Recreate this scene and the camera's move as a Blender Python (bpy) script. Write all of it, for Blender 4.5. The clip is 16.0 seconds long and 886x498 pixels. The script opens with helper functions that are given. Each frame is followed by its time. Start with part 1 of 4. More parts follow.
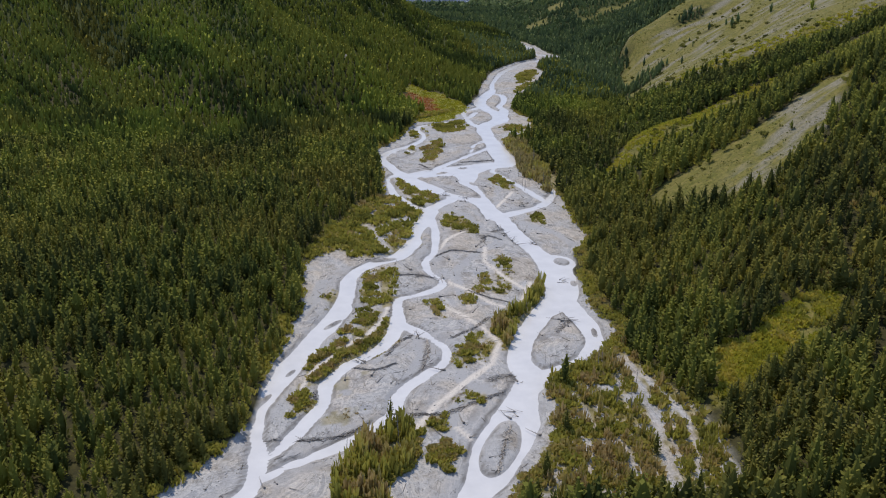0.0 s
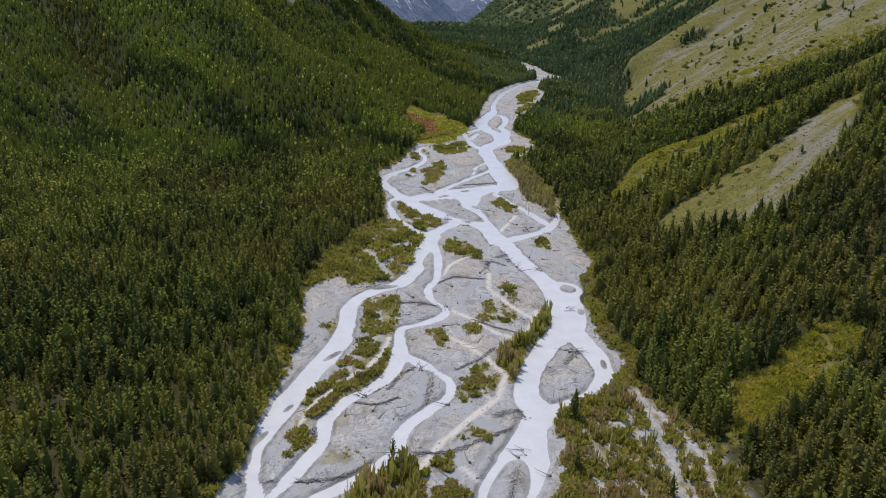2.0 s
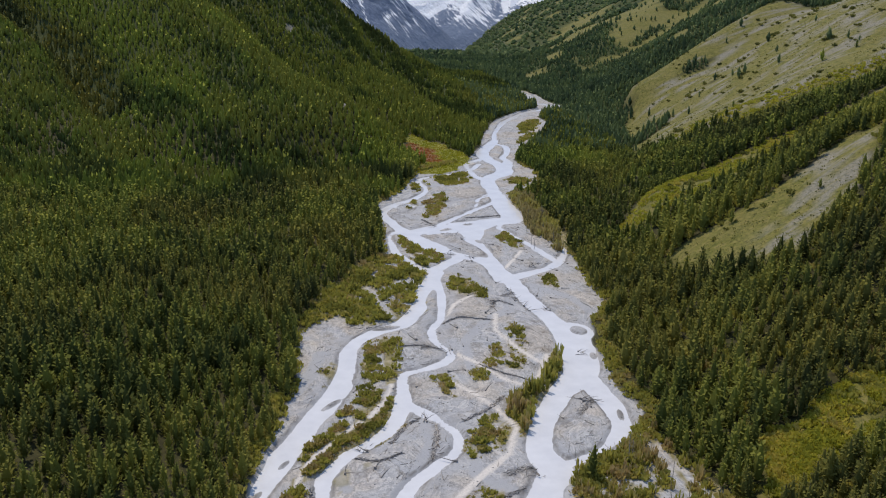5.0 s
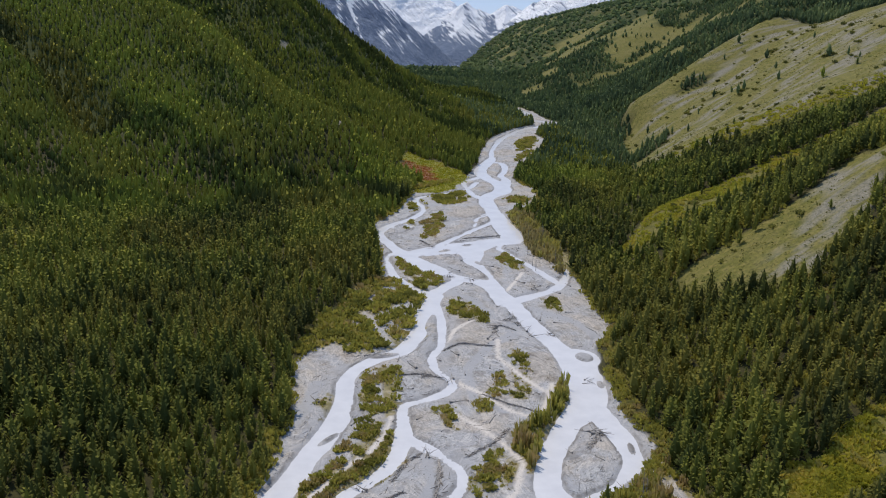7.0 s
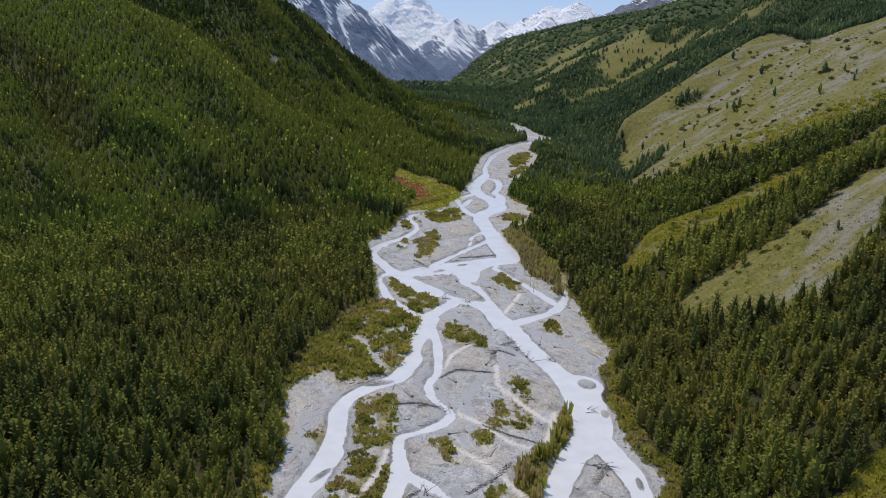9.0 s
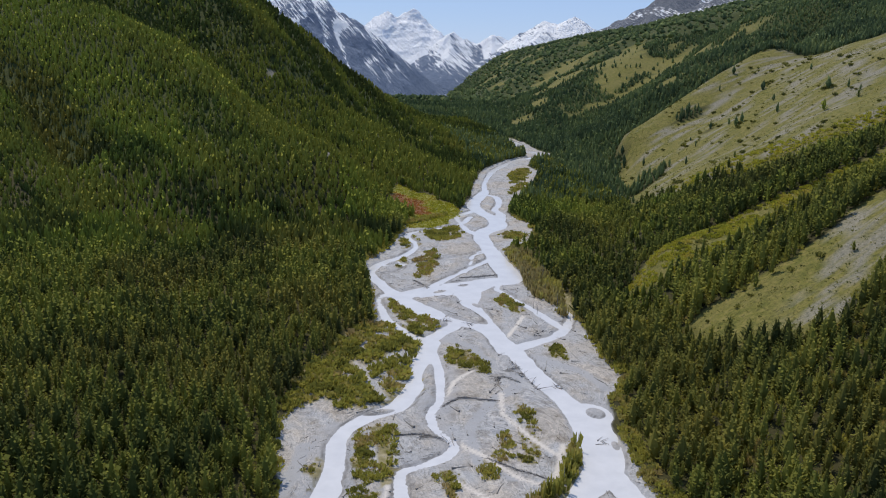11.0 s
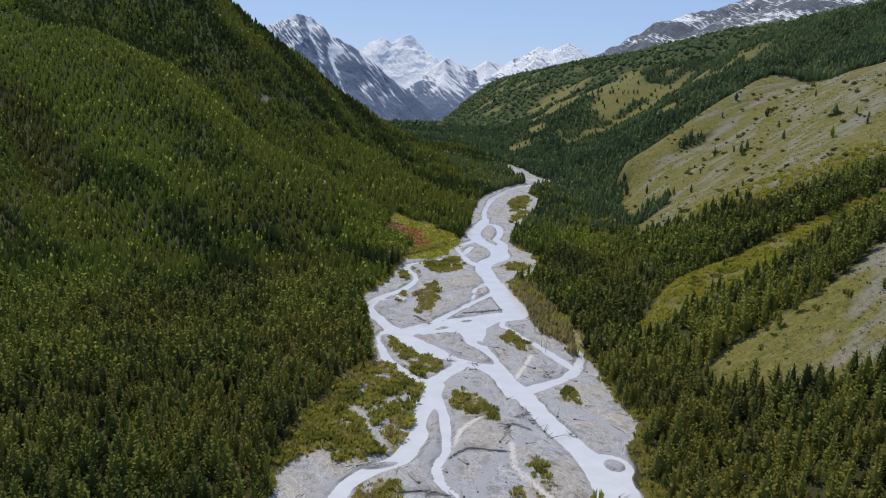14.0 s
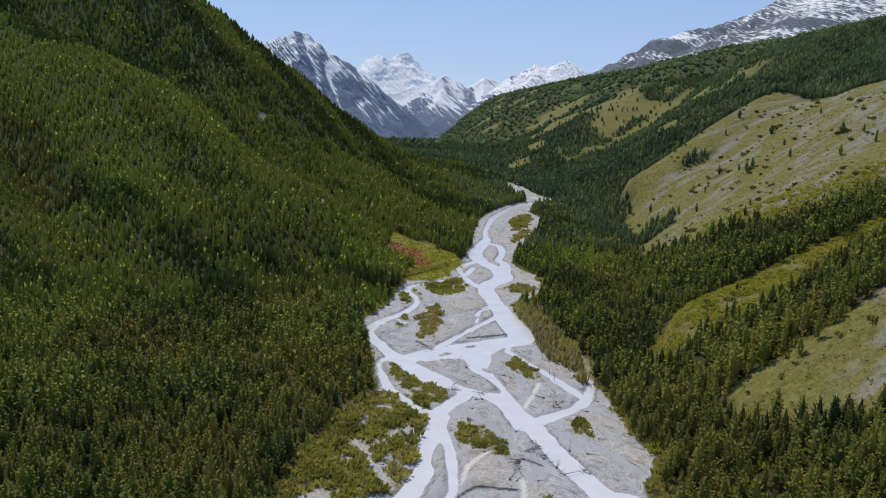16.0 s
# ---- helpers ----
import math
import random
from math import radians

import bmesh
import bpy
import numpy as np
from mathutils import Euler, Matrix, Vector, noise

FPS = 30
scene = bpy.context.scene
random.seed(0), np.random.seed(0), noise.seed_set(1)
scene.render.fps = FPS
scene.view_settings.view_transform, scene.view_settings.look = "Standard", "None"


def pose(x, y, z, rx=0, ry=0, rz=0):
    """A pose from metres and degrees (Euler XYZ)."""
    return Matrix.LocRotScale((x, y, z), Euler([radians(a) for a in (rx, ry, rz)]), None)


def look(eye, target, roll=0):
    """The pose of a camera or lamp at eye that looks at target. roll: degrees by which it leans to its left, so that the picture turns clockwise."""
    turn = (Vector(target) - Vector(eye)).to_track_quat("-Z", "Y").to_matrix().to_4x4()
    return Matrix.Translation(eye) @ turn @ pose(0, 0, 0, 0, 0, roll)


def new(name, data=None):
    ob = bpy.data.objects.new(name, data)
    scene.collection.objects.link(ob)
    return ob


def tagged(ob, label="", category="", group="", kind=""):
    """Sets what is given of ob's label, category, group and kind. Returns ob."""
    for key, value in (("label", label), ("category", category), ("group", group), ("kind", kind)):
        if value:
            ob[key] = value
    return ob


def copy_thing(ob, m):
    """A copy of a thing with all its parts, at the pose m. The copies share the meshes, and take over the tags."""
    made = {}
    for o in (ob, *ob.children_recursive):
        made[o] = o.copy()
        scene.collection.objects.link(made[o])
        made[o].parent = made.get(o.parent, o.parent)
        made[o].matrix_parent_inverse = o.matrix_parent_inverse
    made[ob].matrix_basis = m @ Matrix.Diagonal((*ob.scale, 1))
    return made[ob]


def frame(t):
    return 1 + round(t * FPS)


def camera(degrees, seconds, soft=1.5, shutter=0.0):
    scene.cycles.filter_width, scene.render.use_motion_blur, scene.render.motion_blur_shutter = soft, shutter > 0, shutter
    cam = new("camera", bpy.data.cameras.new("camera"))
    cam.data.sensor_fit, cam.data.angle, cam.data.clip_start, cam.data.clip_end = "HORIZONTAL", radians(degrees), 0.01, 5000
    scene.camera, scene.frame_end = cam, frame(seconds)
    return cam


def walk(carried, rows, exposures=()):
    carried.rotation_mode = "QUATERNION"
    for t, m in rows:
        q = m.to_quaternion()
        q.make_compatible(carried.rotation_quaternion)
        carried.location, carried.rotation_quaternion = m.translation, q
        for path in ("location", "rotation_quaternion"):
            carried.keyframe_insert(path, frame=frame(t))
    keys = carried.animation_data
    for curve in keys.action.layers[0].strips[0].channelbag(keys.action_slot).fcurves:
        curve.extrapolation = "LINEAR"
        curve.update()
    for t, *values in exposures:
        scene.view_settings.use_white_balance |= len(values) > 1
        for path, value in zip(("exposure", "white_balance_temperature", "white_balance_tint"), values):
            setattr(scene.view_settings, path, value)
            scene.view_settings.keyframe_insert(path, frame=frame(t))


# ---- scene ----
cam = camera(55.6, 16.0, soft=1.1)
PATH = [
    (0, (3.193, -7.734, 148.661), (3.461, -5.867, 147.995), 1.4),
    (0.5, (3.11, -4.708, 148.649), (3.379, -2.837, 147.994), 1.5),
    (1, (3.007, -1.648, 148.614), (3.277, 0.226, 147.97), 1.5),
    (1.5, (2.892, 1.461, 148.561), (3.162, 3.338, 147.928), 1.5),
    (2, (2.757, 4.66, 148.509), (3.029, 6.541, 147.885), 1.5),
    (2.5, (2.566, 7.964, 148.439), (2.839, 9.848, 147.825), 1.5),
    (3, (2.368, 11.408, 148.387), (2.642, 13.295, 147.782), 1.6),
    (3.5, (2.189, 14.844, 148.336), (2.464, 16.734, 147.741), 1.6),
    (4, (2.016, 18.333, 148.298), (2.293, 20.225, 147.713), 1.7),
    (4.2, (1.934, 19.761, 148.292), (2.212, 21.655, 147.711), 1.7),
    (6.5, (0.868, 36.466, 148.129), (1.161, 38.369, 147.59), 1.7),
    (7, (0.656, 40.087, 148.095), (0.953, 41.993, 147.565), 1.7),
    (7.5, (0.446, 43.752, 148.044), (0.749, 45.659, 147.523), 1.8),
    (8, (0.252, 47.528, 147.991), (0.561, 49.436, 147.478), 1.8),
    (8.5, (0.035, 51.376, 147.891), (0.351, 53.285, 147.386), 1.9),
    (9, (-0.166, 55.286, 147.792), (0.155, 57.197, 147.295), 1.9),
    (9.2, (-0.233, 56.86, 147.781), (0.088, 58.771, 147.286), 1.9),
    (11.5, (-0.972, 74.885, 147.671), (-0.636, 76.803, 147.216), 2.1),
    (12, (-1.174, 78.988, 147.657), (-0.835, 80.908, 147.211), 2.1),
    (12.5, (-1.392, 83.266, 147.637), (-1.051, 85.187, 147.2), 2.1),
    (13, (-1.589, 87.525, 147.582), (-1.246, 89.448, 147.154), 2.2),
    (13.5, (-1.726, 91.797, 147.511), (-1.381, 93.722, 147.093), 2.2),
    (14, (-1.83, 96.142, 147.41), (-1.483, 98.069, 147.002), 2.2),
    (14.5, (-1.929, 100.603, 147.307), (-1.581, 102.532, 146.909), 2.2),
    (15, (-2.075, 105.177, 147.221), (-1.724, 107.108, 146.832), 2.2),
    (15.5, (-2.261, 109.812, 147.156), (-1.908, 111.744, 146.777), 2.2),
    (16, (-2.467, 114.473, 147.108), (-2.112, 116.406, 146.739), 2.2),
]
walk(cam, [(t, look(eye, aim, roll)) for t, eye, aim, roll in PATH], [(0, 0.02, 6850, 15), (16, 0.02, 6700, 13)])

# ---- light ----
SUN_ELEV, SUN_AZ = 60.0, -26.0  # degrees; azimuth from +y towards +x
world = bpy.data.worlds.new("sky")
scene.world = world
world.use_nodes = True
wn = world.node_tree.nodes
sky = wn.new("ShaderNodeTexSky")
sky.sky_type, sky.sun_disc = "NISHITA", False
sky.sun_elevation, sky.sun_rotation = radians(SUN_ELEV), radians(SUN_AZ)
sky.altitude, sky.air_density, sky.dust_density, sky.ozone_density = 3000, 1.0, 0.0, 2.0
clear = wn.new("ShaderNodeMix")
clear.data_type = "RGBA"
clear.inputs[0].default_value = 0.7
clear.inputs[7].default_value = (3.6, 5.6, 9.5, 1)
world.node_tree.links.new(sky.outputs[0], clear.inputs[6])
world.node_tree.links.new(clear.outputs[2], wn["Background"].inputs["Color"])
wn["Background"].inputs["Strength"].default_value = 0.094
sun = new("sun", bpy.data.lights.new("sun", "SUN"))
sun.data.energy, sun.data.angle, sun.data.color = 3.6, radians(0.5), (1.0, 0.93, 0.78)
ca, sa, ce, se = math.cos(radians(SUN_AZ)), math.sin(radians(SUN_AZ)), math.cos(radians(SUN_ELEV)), math.sin(radians(SUN_ELEV))
sun.matrix_world = look((400 * sa * ce, 400 * ca * ce, 400 * se), (0, 0, 0))
scene.view_settings.exposure = 0.0

# ---- plan of the valley, metres ----
LEFT_FOOT = [(-1500, 1150), (-600, 900), (-350, 820), (-250, 775), (-120, 670), (-40, 625), (20, 645), (72, 730), (104, 830), (140, 930), (175, 1010), (240, 1130), (275, 1300), (290, 1400), (270, 1480), (150, 1680), (0, 1850), (-170, 1980), (-500, 2200), (-900, 2600), (-1500, 3000), (-2500, 5200)]
RIGHT_FOOT = [(20, -1500), (60, -500), (95, 100), (118, 250), (134, 300), (154, 370), (171, 430), (182, 520), (195, 600), (232, 680), (278, 765), (322, 860), (352, 1000), (372, 1150), (390, 1300), (400, 1500), (410, 1750), (430, 2100), (480, 2700), (560, 3300), (650, 4000), (800, 5200)]
BANK_LEFT = [(-60, -1500), (-75, 150), (-60, 186), (-47, 204), (-32, 224), (-24, 240), (-20, 282), (-9, 327), (-10, 382), (8, 418), (36, 480), (39, 540), (40, 610), (60, 651), (82, 721), (131, 765), (160, 849), (172, 900), (185, 945), (200, 990), (218, 1026), (250, 1076), (278, 1102), (290, 1130), (282, 1160), (286, 1200), (290, 1240), (284, 1285), (300, 1330), (420, 1500), (2000, 5200)]
BANK_RIGHT = [(20, -1500), (40, 150), (52, 191), (74, 220), (82, 255), (92, 269), (112, 284), (121, 300), (118, 322), (121, 346), (123, 370), (128, 388), (143, 412), (146, 461), (150, 500), (146, 560), (142, 642), (172, 663), (183, 721), (175, 769), (198, 825), (226, 880), (250, 940), (266, 990), (262, 1030), (285, 1072), (310, 1096), (322, 1130), (312, 1165), (312, 1200), (314, 1240), (306, 1290), (250, 1335), (150, 1500), (-2000, 5200)]
# crest and gully lines of the hills: path, height (+) or depth (-), width, distance from the foot at which they are full
RAVINE = [(60, 900), (-20, 1010), (-230, 1320), (-560, 1660)]
FOLDS_LEFT = [([(30, 822), (-70, 935), (-160, 1025), (-370, 1257), (-700, 1600)], 20, 55, 140), ([(35, 812), (5, 860)], 9, 35, 50), (RAVINE, -70, 80, 420), ([(-185, 850), (-262, 985), (-420, 1170)], -34, 20, 90), ([(-60, 735), (-190, 900), (-400, 1110)], 14, 40, 90), ([(190, 1060), (90, 1180), (-60, 1330)], -14, 40, 90)]
FOLDS_RIGHT = [([(380, 1090), (490, 1160), (640, 1250), (850, 1400), (1200, 1650)], -52, 60, 90), ([(380, 1030), (450, 1062), (540, 1100), (680, 1160), (950, 1310)], 14, 50, 90), ([(388, 1028), (430, 1046), (510, 1082), (590, 1116)], 27, 48, 28), ([(400, 1380), (650, 1640), (1100, 2100)], -40, 80, 90), ([(440, 2000), (700, 2400), (1000, 2800)], -35, 110, 90), ([(275, 735), (340, 690), (450, 680), (700, 730)], -16, 34, 90), ([(200, 590), (290, 560), (420, 545), (650, 560)], -14, 30, 90), ([(190, 530), (255, 558), (320, 568), (480, 578)], 8, 20, 30)]
# braided channels: x, y, width
CHANNELS = {
    "left": [(-60, -1400, 9), (-30, -700, 9), (-50, -100, 9), (-40, 100, 8), (-30, 180, 6), (-25, 202, 5.8), (-22, 205, 6.4), (-20, 222, 7), (-22, 238, 5.9), (-20, 257, 7.7), (-13, 279, 9.5), (-4, 301, 9.9), (5, 323, 9.5), (10, 343, 8), (13, 367, 7.1), (24, 383, 6.8), (39, 394, 9.2), (49, 416, 8.6), (56, 444, 10.4), (64, 465, 7.8)],
    "thin_left": [(61, 466, 6), (54, 476, 5), (48, 491, 5), (44, 502, 5), (43, 523, 4), (43, 536, 3.5), (48, 543, 5), (54, 539, 7)],
    "mid": [(61, 453, 6.6), (61, 429, 5), (58, 402, 4.6), (52, 387, 3.8), (50, 375, 3.9), (54, 364, 3.6), (56, 357, 3.7), (51, 349, 5.0), (41, 343, 4.3), (34, 339, 4.7), (32, 327, 5.4), (31, 315, 7), (28, 304, 7.3), (24, 295, 6.4), (16, 286, 6.0), (8, 278, 5.6), (1, 266, 5.4), (0, 254, 4.9), (-5, 243, 5.2), (-10, 233, 4.9), (-15, 225, 4), (-19, 220, 3.2)],
    "mid_low": [(31, 315, 5.4), (37, 308, 5.4), (43, 300, 4.8), (48, 290, 4), (46, 279, 4.4), (39, 271, 5.3), (31, 263, 5.9), (26, 254, 6.7), (23, 243, 6.7), (15, 234, 5.7), (7, 228, 4.8), (-2, 222, 4.2), (-11, 217, 4.2), (-17, 212, 4.1), (-22, 208, 4.3)],
    "right": [(-20, -1400, 14), (0, -700, 14), (-20, -100, 13), (20, 100, 12), (36, 180, 9), (41, 193, 8.3), (45, 199, 9.9), (49, 205, 12.8), (55, 218, 17.5), (64, 234, 17.8), (71, 252, 12.1), (77, 264, 12.6), (75, 277, 10.9), (81, 296, 8.5), (93, 317, 9.9), (106, 334, 14.2), (112, 354, 17.0), (113, 372, 16), (111, 391, 11.7), (107, 408, 10.3), (104, 432, 9.5), (102, 452, 10.5), (98, 473, 9.5), (97, 497, 8.5)],
    "right_arm": [(77, 265, 5), (87, 270, 4.6), (98, 275, 6.6), (108, 288, 7.6), (111, 302, 8.6), (110, 316, 10), (108, 331, 10.2)],
    "right_nook": [(110, 390, 3.5), (120, 386, 6), (124, 376, 7.0), (118, 359, 7.5), (110, 347, 6.6)],
    "tributary": [(99, 451, 9), (114, 460, 7), (127, 468, 6.5), (137, 479, 7), (146, 497, 4.5), (151, 517, 3.5), (158, 544, 3), (161, 559, 2.5)],
    "tributary_low": [(137, 479, 6), (132, 500, 5), (127, 519, 4.5), (121, 539, 4.5), (117, 551, 4), (120, 563, 4)],
    "upper_left": [(99, 451, 11), (98, 477, 10), (97, 504, 9), (95, 526, 11), (96, 547, 19), (80, 551, 21), (59, 543, 14), (51, 552, 9), (46, 571, 7), (43, 594, 7), (53, 613, 6), (69, 631, 6), (81, 658, 6), (79, 691, 5), (95, 706, 4.5), (124, 724, 5), (140, 754, 6)],
    "meeting": [(57, 535, 11), (66, 516, 15), (77, 499, 10), (91, 486, 8), (97, 476, 8)],
    "meeting_low": [(62, 467, 8), (71, 479, 8), (80, 492, 8), (73, 511, 8)],
    "upper_main": [(95, 544, 14), (112, 563, 14), (130, 573, 16), (132, 607, 16), (133, 639, 13), (134, 678, 13), (140, 700, 13), (156, 721, 16), (159, 749, 13), (152, 779, 13), (154, 810, 12), (168, 846, 12), (179, 875, 8)],
    "strand": [(79, 561, 5), (99, 586, 5), (115, 605, 5), (129, 622, 5)],
    "rill_high": [(104, 588, 3), (113, 613, 3), (117, 629, 3.5), (128, 640, 4)],
    "rill_cross": [(50, 606, 3), (71, 611, 2.5), (94, 620, 2.5), (111, 630, 2.5), (126, 642, 3)],
    "rill_pool": [(87, 562, 6), (105, 568, 6), (121, 573, 7)],
    "rill_left": [(48, 585, 3), (60, 592, 2.2), (66, 604, 2), (63, 616, 2.5)],
    "loop": [(173, 854, 8), (182, 841, 8), (177, 808, 7), (168, 783, 7), (169, 767, 9), (161, 739, 12)],
    "upper_strand": [(149, 779, 7), (130, 758, 6), (127, 737, 6), (128, 710, 6), (132, 694, 7)],
    "far": [(177, 865, 7), (184, 905, 5), (196, 945, 5), (210, 985, 8), (228, 1022, 7), (262, 1078, 7), (292, 1100, 11), (306, 1125, 13), (303, 1146, 9), (290, 1160, 5), (296, 1200, 6), (302, 1240, 11), (295, 1282, 10)],
}
# gravel islands that stand in the water: x, y, half length, half width, heading from +y towards +x in degrees
ISLANDS = [(56, 220, 16, 5.5, 24), (91, 290, 17, 7, 20), (103, 291, 7, 2.2, 20), (120, 380, 5, 4, 0), (56, 425, 12, 2.6, 12), (30, 388, 7, 2.0, 75), (-12, 276, 3, 1.0, 30), (-20, 258, 3, 0.9, 25), (118, 352, 4, 1.6, 10), (-17, 247, 8, 2.2, 5), (88, 512, 23, 5.5, -22), (71, 526, 4, 2.6, -30), (65, 537, 2.6, 1.5, 60), (81, 549, 5, 1.8, 60), (98, 522, 3, 1.2, -20), (4, 316, 5, 1.2, 40), (112, 300, 5, 1.3, 10)]
# dry side channels floored with smooth grey silt
DRY = [([(23, 254), (30, 266), (37, 282), (37, 299)], 2.6), ([(10, 284), (5, 268), (8, 258)], 2.4), ([(62, 252), (50, 262), (52, 278), (60, 290)], 3.0), ([(72, 330), (62, 342), (64, 370), (78, 392)], 2.6), ([(80, 395), (92, 405), (96, 420)], 3.0), ([(112, 440), (128, 420), (132, 402)], 3.5), ([(0, 360), (-4, 340), (-12, 318)], 3.2), ([(40, 225), (45, 245), (58, 258)], 2.4), ([(70, 470), (82, 455), (86, 430)], 4.0), ([(110, 500), (118, 520), (108, 540)], 3.0), ([(70, 655), (90, 670), (110, 680)], 4.0)]


def bezel(pts, step):
    """Points along a smooth curve through control points."""
    a = np.array(pts, float)
    p = np.vstack([2 * a[0] - a[1], a, 2 * a[-1] - a[-2]])
    out = []
    for i in range(1, len(p) - 2):
        n = max(2, int(np.hypot(*(p[i + 1] - p[i])[:2]) / step))
        t = np.linspace(0, 1, n, endpoint=False)[:, None]
        out.append(0.5 * (2 * p[i] + (p[i + 1] - p[i - 1]) * t + (2 * p[i - 1] - 5 * p[i] + 4 * p[i + 1] - p[i + 2]) * t ** 2 + (3 * p[i] - p[i - 1] - 3 * p[i + 1] + p[i + 2]) * t ** 3))
    return np.vstack(out + [a[-1:]])


def signed(x, y, line):
    """Distance to a polyline that runs up the valley; positive on its right."""
    best = np.full(x.shape, 1e9)
    sign = np.ones(x.shape)
    for (x0, y0), (x1, y1) in zip(line[:-1], line[1:]):
        dx, dy = x1 - x0, y1 - y0
        k = np.clip(((x - x0) * dx + (y - y0) * dy) / (dx * dx + dy * dy), 0, 1)
        qx, qy = x - x0 - k * dx, y - y0 - k * dy
        d = np.hypot(qx, qy)
        near = d < best
        best = np.where(near, d, best)
        sign = np.where(near, np.sign(qx * dy - qy * dx), sign)
    return best * sign


def hash2(i, j, seed):
    v = np.sin(i * 127.1 + j * 311.7 + seed * 74.7) * 43758.5453
    return v - np.floor(v)


def vnoise(x, y, seed=0):
    """Smooth value noise, 0 to 1."""
    i, j = np.floor(x), np.floor(y)
    u, v = x - i, y - j
    u, v = u * u * (3 - 2 * u), v * v * (3 - 2 * v)
    a, b, c, d = hash2(i, j, seed), hash2(i + 1, j, seed), hash2(i, j + 1, seed), hash2(i + 1, j + 1, seed)
    return (a * (1 - u) + b * u) * (1 - v) + (c * (1 - u) + d * u) * v


def fbm(x, y, seed=0, octaves=4):
    s, a, t = 0.0, 1.0, 0.0
    for k in range(octaves):
        s = s + a * vnoise(x * 2 ** k + 13.1 * k, y * 2 ** k - 7.7 * k, seed + k)
        t, a = t + a, a * 0.5
    return s / t


def smooth(a, b, v):
    k = np.clip((v - a) / (b - a), 0, 1)
    return k * k * (3 - 2 * k)


def base(y):
    """Level of the valley floor, which climbs two in a hundred, then less."""
    return 0.02 * (np.minimum(y, 1300) - 250) + 0.006 * np.maximum(y - 1300, 0)


def channel_depth(x, y):
    """Positive inside the channels, in metres from their edge, negative outside."""
    best = np.full(x.shape, -50.0)
    wob = 1.6 * (fbm(x / 6, y / 6, 5, 2) - 0.5)
    for pts in CHANNELS.values():
        c = bezel(pts, 2.5)
        x0, x1, y0, y1 = c[:, 0].min() - 25, c[:, 0].max() + 25, c[:, 1].min() - 25, c[:, 1].max() + 25
        sel = np.where((x > x0) & (x < x1) & (y > y0) & (y < y1))[0]
        if not len(sel):
            continue
        for part_ in np.array_split(sel, max(1, len(sel) * len(c) // 4000000)):
            dd = np.hypot(x[part_][:, None] - c[None, :, 0], y[part_][:, None] - c[None, :, 1]) - c[None, :, 2] / 2
            best[part_] = np.maximum(best[part_], -dd.min(1))
    best = best + wob
    for ix, iy, a, b, deg in ISLANDS:
        s, c = math.sin(radians(deg)), math.cos(radians(deg))
        u, v = (x - ix) * s + (y - iy) * c, (x - ix) * c - (y - iy) * s
        q = np.hypot(u / a, v / b)
        best = np.minimum(best, (q - 1) * b * 1.2 + 0.4 * wob)
    return best


# pale sandy courses that dried out on the bars
SAND = [([(58, 357), (66, 345), (74, 330), (84, 322), (90, 335), (97, 352)], 1.3), ([(52, 330), (60, 318), (66, 306), (70, 292), (64, 276)], 1.2), ([(30, 232), (38, 246), (52, 262), (64, 275)], 1.4), ([(84, 400), (80, 380), (86, 360), (92, 345)], 1.3), ([(60, 400), (66, 415), (76, 425)], 1.2), ([(14, 300), (6, 290), (-4, 276), (-8, 262)], 0.9), ([(104, 470), (112, 484), (120, 500)], 1.2), ([(28, 330), (24, 316), (18, 304)], 1.0), ([(44, 232), (50, 222), (46, 210)], 1.2)]
